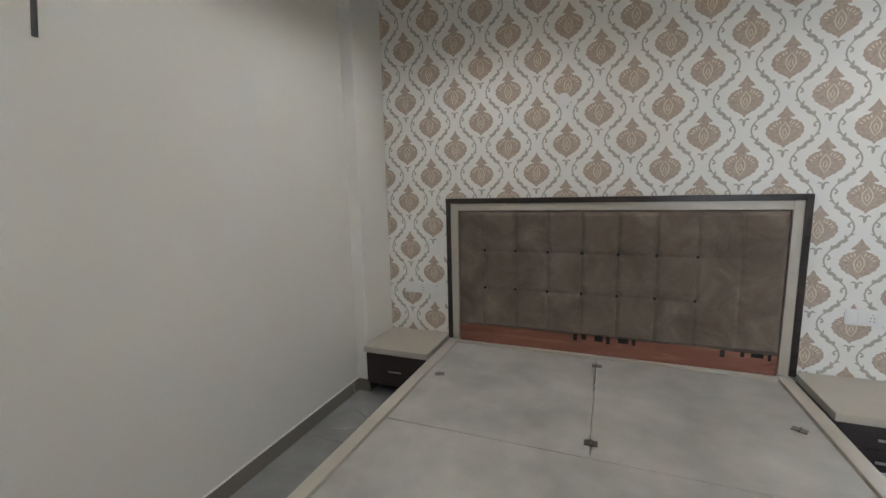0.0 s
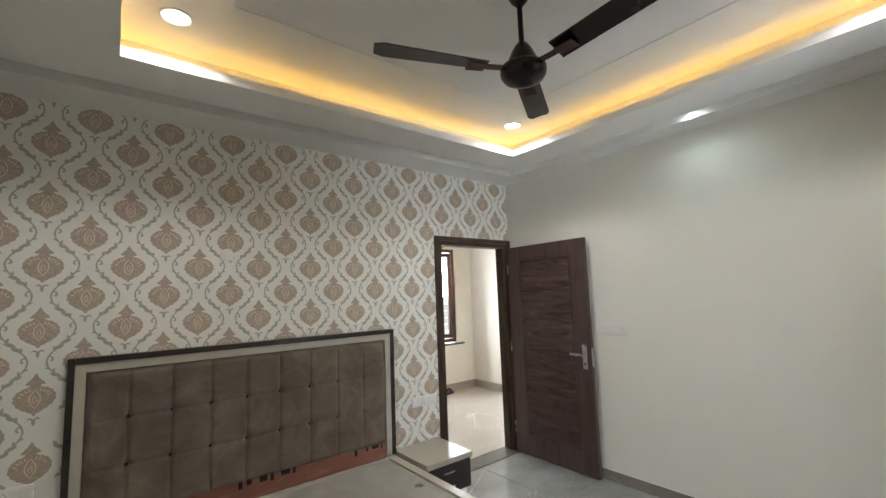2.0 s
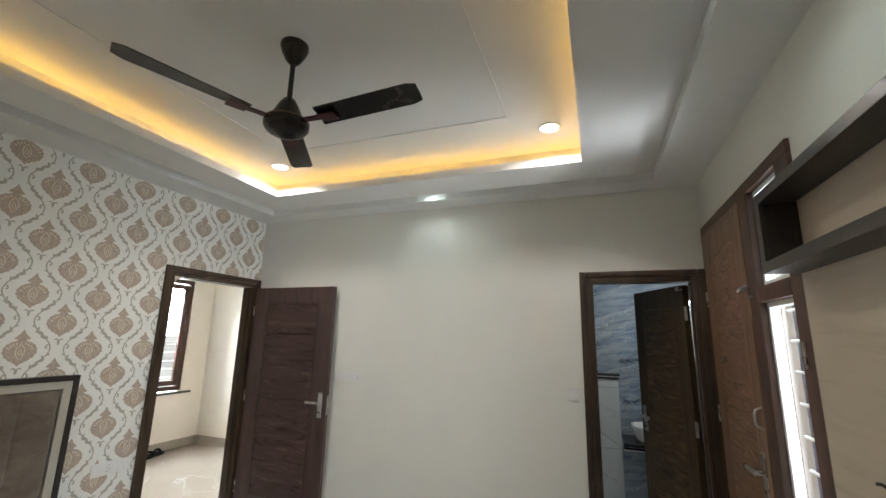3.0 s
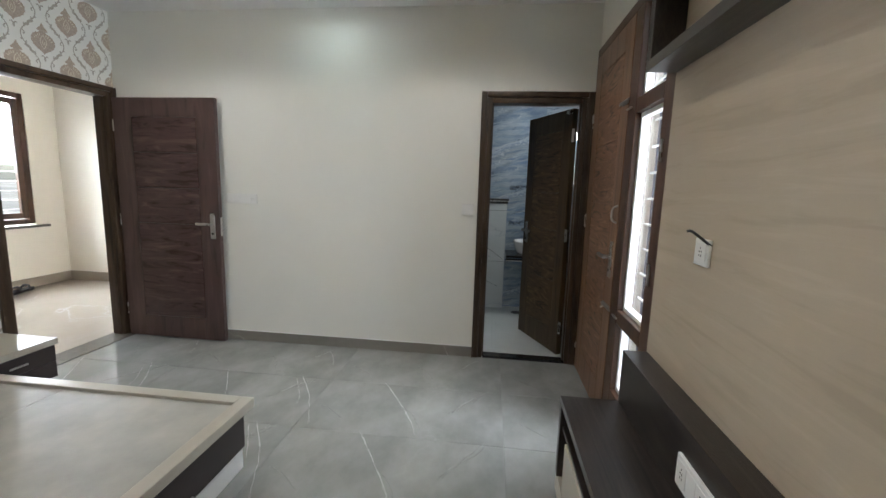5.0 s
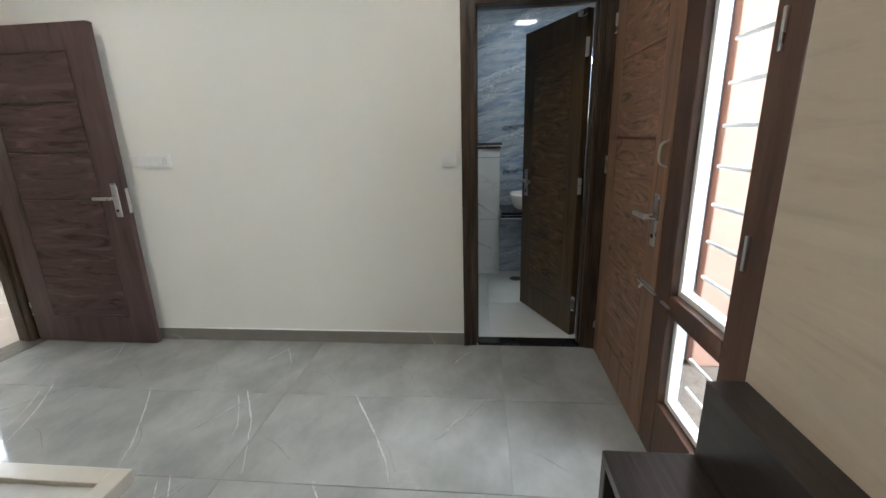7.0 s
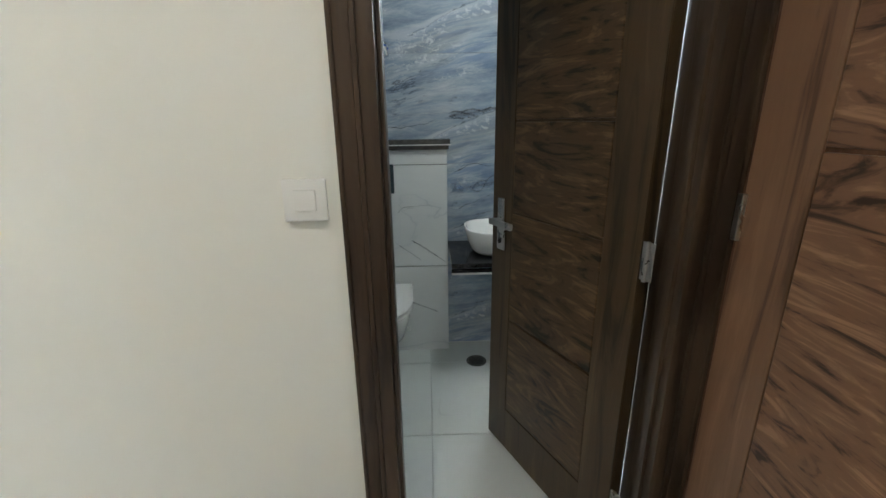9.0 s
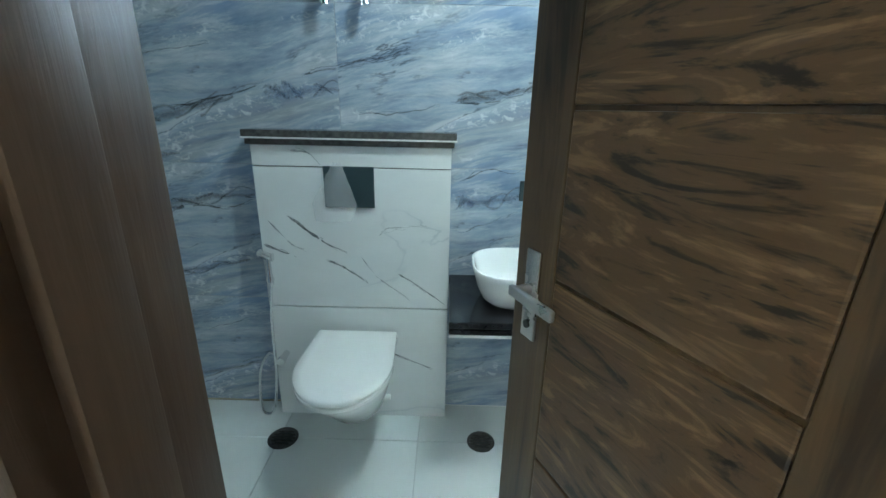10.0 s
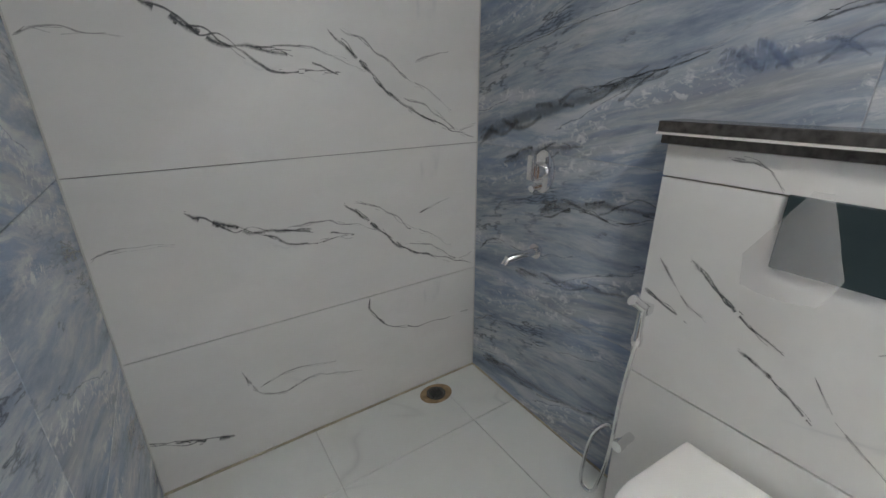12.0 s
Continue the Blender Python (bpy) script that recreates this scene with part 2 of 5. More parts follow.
# velvet of the headboard: mottled nap
m, nt, b = nmat("taupe_suede")
v = mapped(nt)
c = ramp(nt, noised(nt, v, 5.0, 6, 0.65, 0.6), [(0.32, (0.088, 0.064, 0.046)), (0.52, (0.142, 0.110, 0.082)), (0.72, (0.212, 0.174, 0.135))])
nt.links.new(c, b.inputs["Base Color"])
b.inputs["Roughness"].default_value = 0.85
b.inputs["Sheen Weight"].default_value = 0.25
bumped(nt, b, noised(nt, v, 260, 2), 0.25, 0.002)
M["suede"] = m

# printed veins: feathered across their width, broken along it
def feather(name, colour, rough, strength, lo=0.22, hi=0.85):
    m, nt, b = nmat(name)
    b.inputs["Base Color"].default_value = (*colour, 1)
    b.inputs["Roughness"].default_value = rough
    tc, sp = nt.nodes.new("ShaderNodeTexCoord"), nt.nodes.new("ShaderNodeSeparateXYZ")
    nt.links.new(tc.outputs["UV"], sp.inputs[0])
    mid = maths(nt, "SUBTRACT", 1.0, maths(nt, "ABSOLUTE", maths(nt, "SUBTRACT", maths(nt, "MULTIPLY", sp.outputs[0], 2.0), 1.0)))
    fine, coarse = noised(nt, mapped(nt), 90, 5, 0.65, 0.5), noised(nt, mapped(nt), 14, 3)
    rag = maths(nt, "ADD", maths(nt, "MULTIPLY", maths(nt, "SUBTRACT", fine, 0.5), 1.5), maths(nt, "MULTIPLY", maths(nt, "SUBTRACT", coarse, 0.5), 1.3))
    fac = ramp(nt, maths(nt, "ADD", mid, rag), [(lo, (0, 0, 0)), (hi, (strength, strength, strength))])
    nt.links.new(maths(nt, "MULTIPLY", fac, ramp(nt, mid, [(0.0, (0, 0, 0)), (0.3, (1, 1, 1))])), b.inputs["Alpha"])
    return m


M["vein"] = feather("charcoal_vein_print", (0.15, 0.165, 0.175), 0.16, 0.72, 0.10, 1.05)
M["vein_soft"] = feather("grey_vein_print", (0.34, 0.36, 0.36), 0.16, 0.5, 0.05, 1.1)
M["blue_crack"] = feather("dark_blue_crack_print", (0.075, 0.09, 0.11), 0.06, 0.7, 0.15, 1.0)
M["grey_band"] = feather("slate_grey_band_print", (0.17, 0.19, 0.205), 0.06, 0.5, 0.0, 1.3)
M["blue_band"] = feather("clear_blue_band_print", (0.21, 0.30, 0.47), 0.06, 0.5, 0.0, 1.3)
M["floor_vein"] = feather("white_floor_vein_print", (0.66, 0.66, 0.63), 0.08, 0.85)
M["floor_vein_soft"] = feather("faint_floor_vein_print", (0.52, 0.53, 0.51), 0.08, 0.5)

# blue layered marble: broad warped bands, fine wisps, dark cracks and pale crystals
m, nt, b = nmat("blue_layered_marble_tile")
v = mapped(nt, (1, 1, 1), (12, 0, 0))
warp = noised(nt, mapped(nt, (1, 1.0, 1.4)), 1.6, 2, 0.45)
sep = nt.nodes.new("ShaderNodeSeparateXYZ")
nt.links.new(v, sep.inputs[0])


def strata(along, across, bend):
    comb = nt.nodes.new("ShaderNodeCombineXYZ")
    nt.links.new(sep.outputs[0], comb.inputs[0])
    nt.links.new(maths(nt, "MULTIPLY", sep.outputs[1], along), comb.inputs[1])
    nt.links.new(maths(nt, "ADD", maths(nt, "MULTIPLY", sep.outputs[2], across), maths(nt, "MULTIPLY", warp, bend)), comb.inputs[2])
    return comb.outputs[0]


lay = noised(nt, strata(0.8, 4.4, 0.7), 1.3, 10, 0.70, 0.15)
c = ramp(nt, lay, [(0.33, (0.17, 0.225, 0.30)), (0.44, (0.31, 0.375, 0.455)), (0.53, (0.46, 0.505, 0.54)), (0.67, (0.66, 0.685, 0.69))])
tint = ramp(nt, noised(nt, strata(0.7, 5.5, 1.0), 1.4, 6, 0.55), [(0.48, (0, 0, 0)), (0.62, (0.65, 0.65, 0.65))])
c = mixed(nt, tint, c, (0.20, 0.29, 0.455))
grey = ramp(nt, noised(nt, strata(0.6, 2.6, 0.5), 1.3, 5), [(0.52, (0, 0, 0)), (0.66, (0.6, 0.6, 0.6))])
c = mixed(nt, grey, c, (0.27, 0.28, 0.28))
wisp = noised(nt, strata(1.6, 13.0, 2.1), 1.6, 8, 0.68, 0.25)
c = mixed(nt, ramp(nt, wisp, [(0.52, (0, 0, 0)), (0.64, (0.6, 0.6, 0.6))]), c, (0.62, 0.65, 0.66))
c = mixed(nt, ramp(nt, wisp, [(0.33, (0.6, 0.6, 0.6)), (0.46, (0, 0, 0))]), c, (0.15, 0.195, 0.27))
crack = maths(nt, "ABSOLUTE", maths(nt, "SUBTRACT", noised(nt, strata(0.9, 3.8, 0.7), 0.9, 8, 0.6, 0.0), 0.5))
broken = ramp(nt, noised(nt, mapped(nt), 3.5, 3), [(0.45, (0, 0, 0)), (0.58, (1, 1, 1))])
c = mixed(nt, mixed(nt, 1.0, ramp(nt, crack, [(0.0, (0.8, 0.8, 0.8)), (0.010, (0, 0, 0))]), broken, "MULTIPLY"), c, (0.05, 0.065, 0.085))
where = ramp(nt, noised(nt, strata(1.0, 5.0, 0.9), 1.9, 3), [(0.50, (0, 0, 0)), (0.60, (1, 1, 1))])
fleck = ramp(nt, noised(nt, mapped(nt, (1, 1, 1.5)), 30, 5, 0.7, 0.8), [(0.52, (0, 0, 0)), (0.62, (0.75, 0.75, 0.75))])
c = mixed(nt, mixed(nt, 1.0, fleck, where, "MULTIPLY"), c, (0.72, 0.745, 0.74))
nt.links.new(c, b.inputs["Base Color"])
b.inputs["Roughness"].default_value = 0.055
M["blue"] = m

# glass and plastic film
m, nt, b = nmat("window_glass")
b.inputs["Base Color"].default_value = (0.96, 0.98, 1.0, 1)
b.inputs["Transmission Weight"].default_value, b.inputs["Roughness"].default_value, b.inputs["IOR"].default_value = 1.0, 0.0, 1.1
M["glass"] = m
m, nt, b = nmat("crumpled_clear_film")
b.inputs["Base Color"].default_value = (0.92, 0.93, 0.93, 1)
b.inputs["Roughness"].default_value = 0.12
b.inputs["Alpha"].default_value = 0.26
bumped(nt, b, noised(nt, mapped(nt), 22, 4, 0.6, 1.0), 0.8, 0.02)
M["film"] = m


# ---- building helpers ----
def thing(name, label, category, loc=(0, 0, 0), group="", rz=0.0):
    ob = new(name)
    ob.empty_display_size = 0.1
    ob.matrix_world = pose(*loc, 0, 0, rz)
    ob["at"] = tuple(loc)
    return tagged(ob, label, category, group)


def part(name, bm, material, parent=None, label="", kind="", smooth=False, local=False):
    """Links a bmesh as one mesh object under a thing or part. World coordinates, unless local."""
    me = bpy.data.meshes.new(name)
    root = parent
    while root is not None and root.parent is not None:
        root = root.parent
    if root is not None and not local and "at" in root:
        bmesh.ops.translate(bm, verts=bm.verts, vec=-Vector(root["at"]))
    bmesh.ops.recalc_face_normals(bm, faces=bm.faces)
    for f in bm.faces:
        f.smooth = smooth
    bm.to_mesh(me)
    bm.free()
    if smooth:
        me.set_sharp_from_angle(angle=radians(38))
    me.materials.append(M[material])
    ob = new(name, me)
    if parent is not None:
        ob.parent = parent
    return tagged(ob, label, "", "", kind)


def structure(name, bm, material, label="", smooth=False):
    return part(name, bm, material, None, label, "structure", smooth)


def box(bm, x0, x1, y0, y1, z0, z1, bev=0.0, seg=2):
    g = bmesh.ops.create_cube(bm, size=1.0)
    vs = g["verts"]
    for v in vs:
        v.co = Vector(((x0 + x1) / 2 + v.co.x * (x1 - x0), (y0 + y1) / 2 + v.co.y * (y1 - y0), (z0 + z1) / 2 + v.co.z * (z1 - z0)))
    if bev:
        es = list({e for v in vs for e in v.link_edges})
        bmesh.ops.bevel(bm, geom=es, offset=bev, segments=seg, affect="EDGES", profile=0.6)
    return bm


def B(x0, x1, y0, y1, z0, z1, bev=0.0, seg=2):
    return box(bmesh.new(), x0, x1, y0, y1, z0, z1, bev, seg)


def lathe(bm, profile, cx, cy, cz, axis="z", n=28, sx=1.0, sy=1.0):
    """Turns (radius, height) pairs about an axis."""
    rings = []
    for r, h in profile:
        ring = []
        for i in range(n):
            a = 2 * math.pi * i / n
            u, w = r * math.cos(a) * sx, r * math.sin(a) * sy
            p = {"z": (cx + u, cy + w, cz + h), "x": (cx + h, cy + u, cz + w), "y": (cx + u, cy + h, cz + w)}[axis]
            ring.append(bm.verts.new(p))
        rings.append(ring)
    for a, bb in zip(rings, rings[1:]):
        for i in range(n):
            bm.faces.new((a[i], a[(i + 1) % n], bb[(i + 1) % n], bb[i]))
    bm.faces.new(rings[0])
    bm.faces.new(rings[-1])
    return bm


def tube(bm, pts, r, n=10):
    """A round bar or hose along points."""
    pts = [Vector(p) for p in pts]
    rings = []
    for i, p in enumerate(pts):
        d = (pts[min(i + 1, len(pts) - 1)] - pts[max(i - 1, 0)]).normalized()
        s = d.cross(Vector((0.31, 0.17, 0.93)))
        s = s.normalized() if s.length > 1e-3 else d.orthogonal().normalized()
        t = d.cross(s)
        rings.append([bm.verts.new(p + r * (math.cos(2 * math.pi * k / n) * s + math.sin(2 * math.pi * k / n) * t)) for k in range(n)])
    for a, bb in zip(rings, rings[1:]):
        for k in range(n):
            bm.faces.new((a[k], a[(k + 1) % n], bb[(k + 1) % n], bb[k]))
    bm.faces.new(rings[0])
    bm.faces.new(rings[-1])
    return bm


def curve_pts(ctrl, n=8):
    """Points on a smooth line through the control points."""
    c = [Vector(p) for p in ctrl]
    c = [2 * c[0] - c[1]] + c + [2 * c[-1] - c[-2]]
    out = []
    for i in range(1, len(c) - 2):
        for k in range(n):
            t = k / n
            p0, p1, p2, p3 = c[i - 1:i + 3]
            out.append(0.5 * (2 * p1 + (p2 - p0) * t + (2 * p0 - 5 * p1 + 4 * p2 - p3) * t * t + (3 * p1 - p0 - 3 * p2 + p3) * t ** 3))
    return out + [c[-2]]


def rounded_prism(bm, outline_at, levels, close_top=True, close_bottom=True):
    """Stacks outlines (lists of xyz) into a skin."""
    rings = [[bm.verts.new(p) for p in outline_at(l)] for l in levels]
    n = len(rings[0])
    for a, bb in zip(rings, rings[1:]):
        for i in range(n):
            bm.faces.new((a[i], a[(i + 1) % n], bb[(i + 1) % n], bb[i]))
    if close_bottom:
        bm.faces.new(rings[0])
    if close_top:
        bm.faces.new(rings[-1])
    return bm


# ---- the shell of the bedroom ----
T = 0.12
bm = bmesh.new()
box(bm, XW - T, 1.90, YN, YN + T, 0, 3.0)
box(bm, 1.90, 2.84, YN, YN + T, 2.11, 3.0)
box(bm, 2.84, XE + 0.13, YN, YN + T, 0, 3.0)
structure("wall_north", bm, "wall", "cream painted wall behind the bed")
bm = bmesh.new()
box(bm, XE, BX0, -0.43, YN, 0, 3.0)
box(bm, XE, BX0, -1.18, -0.43, 2.10, 3.0)
box(bm, XE, BX0, BY0, -1.18, 0, 3.0)
structure("wall_east", bm, "wall", "cream painted wall with the bathroom doorway")
structure("wall_west", B(XW - T, XW, -1.6, YN + T, 0, 3.0), "wall", "plain cream painted wall")
bm = bmesh.new()
box(bm, XW - T, 1.38, YS - 0.14, YS, 0, 3.0)
box(bm, 1.38, 2.862, YS - 0.14, YS, 2.44, 3.0)
box(bm, 1.38, 2.862, YS - 0.14, YS, -0.1, 0.0)
structure("wall_south", bm, "wall", "cream painted wall with the balcony door")
structure("corner_column", B(XW, COLX, COLY, YN, 0, ZC, 0.006), "wall", "cream painted corner column")

# ceiling: flat outer strip, groove, soffit, raised tray
CX, CY = (RX0 + RX1) / 2, (RY0 + RY1) / 2


def ring(bm, ix0, ix1, iy0, iy1, ox0, ox1, oy0, oy1, z0, z1):
    box(bm, ox0, ix0, oy0, oy1, z0, z1)
    box(bm, ix1, ox1, oy0, oy1, z0, z1)
    box(bm, ix0, ix1, oy0, iy0, z0, z1)
    box(bm, ix0, ix1, iy1, oy1, z0, z1)


GO = (XW + 0.225, XE - 0.225, YS + 0.305, YN - 0.30)
GI = (GO[0] + 0.14, GO[1] - 0.14, GO[2] + 0.14, GO[3] - 0.14)
bm = bmesh.new()
ring(bm, GO[0], GO[1], GO[2], GO[3], XW, XE, YS, YN, ZC, ZC + 0.06)
ring(bm, RX0, RX1, RY0, RY1, GI[0], GI[1], GI[2], GI[3], ZC, ZC + 0.03)
ring(bm, RX0 - 0.17, RX1 + 0.17, RY0 - 0.17, RY1 + 0.17, XW, XE, YS, YN, ZC + 0.06, ZC + 0.10)
ring(bm, RX0 - 0.17, RX1 + 0.17, RY0 - 0.17, RY1 + 0.17, RX0 - 0.20, RX1 + 0.20, RY0 - 0.20, RY1 + 0.20, ZC + 0.03, ZT)
ring(bm, RX0 - 0.001, RX1 + 0.001, RY0 - 0.001, RY1 + 0.001, RX0 - 0.02, RX1 + 0.02, RY0 - 0.02, RY1 + 0.02, ZC + 0.03, ZC + 0.055)
box(bm, XW, XE, YS, YN, ZT, ZT + 0.05)
structure("ceiling", bm, "ceiling", "white stepped false ceiling with a raised tray")
bm = bmesh.new()
x0, x1, y0, y1 = -0.10, 1.80, -0.05, 1.62
for (ax, bx, ay, by) in ((x0, x1, y0, y0 + 0.012), (x0, x1, y1 - 0.012, y1), (x0, x0 + 0.012, y0 + 0.012, y1 - 0.012), (x1 - 0.012, x1, y0 + 0.012, y1 - 0.012)):
    box(bm, ax, bx, ay, by, ZT - 0.006, ZT - 0.0005, 0.002)
structure("ceiling_trim", bm, "ceiling", "thin white bead line on the tray")
structure("roof_slab", B(XW - 0.2, 6.2, -1.9, 5.8, 3.0, 3.1), "ceiling", "plain slab")

# warm tape in the cove of the tray
bm = bmesh.new()
ring(bm, RX0 - 0.10, RX1 + 0.10, RY0 - 0.10, RY1 + 0.10, RX0 - 0.115, RX1 + 0.115, RY0 - 0.115, RY1 + 0.115, ZC + 0.032, ZC + 0.038)
part("led_strip_light", bm, "led_warm", None)
tagged(bpy.data.objects["led_strip_light"], "glowing warm yellow light tape in the ceiling cove", "strip light")


def downlight(x, y, z, disc, label, group, r=0.055):
    t = thing("downlight", label, "ceiling light", (x, y, z), group)
    part("bezel", lathe(bmesh.new(), [(r + 0.014, 0.0), (r + 0.014, -0.006), (r + 0.004, -0.009), (r, -0.004)], x, y, z), "plastic", t, smooth=True)
    part("diffuser", lathe(bmesh.new(), [(r, -0.004), (r * 0.9, -0.0055), (0.01, -0.0065)], x, y, z), disc, t, "glowing round diffuser", smooth=True)
    l = new("downlight_lamp", bpy.data.lights.new("downlight_lamp", "SPOT"))
    wide = disc != "led_white"
    l.data.spot_size, l.data.spot_blend, l.data.shadow_soft_size = radians(170 if wide else 160), (0.9 if wide else 1.0), 0.05
    l.data.color = (1.0, 0.96, 0.90) if disc == "led_white" else (0.82, 1.0, 0.96)
    l.data.energy = 15 if disc == "led_white" else 2.0
    l.matrix_world = look((x, y, z - 0.02), (x, y, 0))


for x, y in ((2.00, -0.27), (2.00, 1.84), (-0.30, 1.84), (-0.30, -0.27)):
    downlight(x, y, ZT, "led_white", "round glowing white downlight in the ceiling tray", "tray downlights")
for x, y in ((GO[1] - 0.07, 0.77), (CX, GO[2] + 0.07), (GO[0] + 0.07, 0.77)):
    downlight(x, y, ZC + 0.06, "led_cool", "round cool white downlight in the ceiling groove", "groove downlights", 0.05)

# floor: slab below, tiles added last
structure("floor", B(XW, XE, YS, YN, -0.12, -0.004), "grout", "grey grout under polished grey tiles")
bm = bmesh.new()
box(bm, XW, XW + 0.012, YS, COLY, 0, 0.085, 0.003)
box(bm, XW + 0.012, COLX + 0.012, COLY - 0.012, COLY, 0, 0.085, 0.003)
box(bm, COLX, COLX + 0.012, COLY, YN, 0, 0.085, 0.003)
box(bm, COLX + 0.012, 1.86, YN - 0.012, YN, 0, 0.085, 0.003)
box(bm, XE - 0.012, XE, -0.385, YN, 0, 0.085, 0.003)
box(bm, XW + 0.012, 1.37, YS, YS + 0.012, 0, 0.085, 0.003)
structure("baseboard", bm, "skirt", "grey veined tile skirting")
bm = bmesh.new()
box(bm, XW, XW + 0.008, YS, COLY, 0.086, 0.090)
box(bm, XE - 0.008, XE, -0.385, YN, 0.086, 0.090)
structure("trim", bm, "ceiling", "white grout line over the skirting")
structure("threshold", B(1.90, 2.84, YN - 0.09, YN + T, -0.01, 0.004, 0.002), "threshold", "dark stone strip under the bedroom doorway")

# ---- wallpaper ----
bm = bmesh.new()
box(bm, COLX, 1.90, YN - 0.004, YN - 0.001, 0.086, ZC)
box(bm, 1.90, XE, YN - 0.004, YN - 0.001, 2.11, ZC)
paper = structure("wallpaper", bm, "paper", "cream wallpaper with taupe damask medallions")
PX, PZ, OX, OZ = 0.3675, 0.173, -0.05, 1.853


def hold(x, z):
    x, z = min(max(x, COLX + 0.002), XE - 0.002), min(max(z, 0.09), ZC - 0.003)
    if x > 1.90 and z < 2.11:
        if 2.11 - z < x - 1.90:
            z = 2.11
        else:
            x = 1.90
    return x, z


def fan_face(bm, pts, y):
    vs = [bm.verts.new((*((hold(px, pz))[:1]), y, hold(px, pz)[1])) for px, pz in pts]
    bm.faces.new(vs)


def leaf(cx, cz, lx, lz, a, n=8):
    ca, sa = math.cos(a), math.sin(a)
    out = []
    for i in range(n):
        t = 2 * math.pi * i / n
        u, w = lx * math.cos(t), lz * math.sin(t) * (1.0 - 0.5 * math.cos(t))
        out.append((cx + u * ca - w * sa, cz + u * sa + w * ca))
    return out


def ribbon(bm, pts, wid, y):
    for (p, q, w0, w1) in zip(pts, pts[1:], wid, wid[1:]):
        d = Vector((q[0] - p[0], q[1] - p[1])).normalized()
        nx, nz = -d.y, d.x
        fan_face(bm, [(p[0] + nx * w0, p[1] + nz * w0), (p[0] - nx * w0, p[1] - nz * w0), (q[0] - nx * w1, q[1] - nz * w1), (q[0] + nx * w1, q[1] + nz * w1)], y)


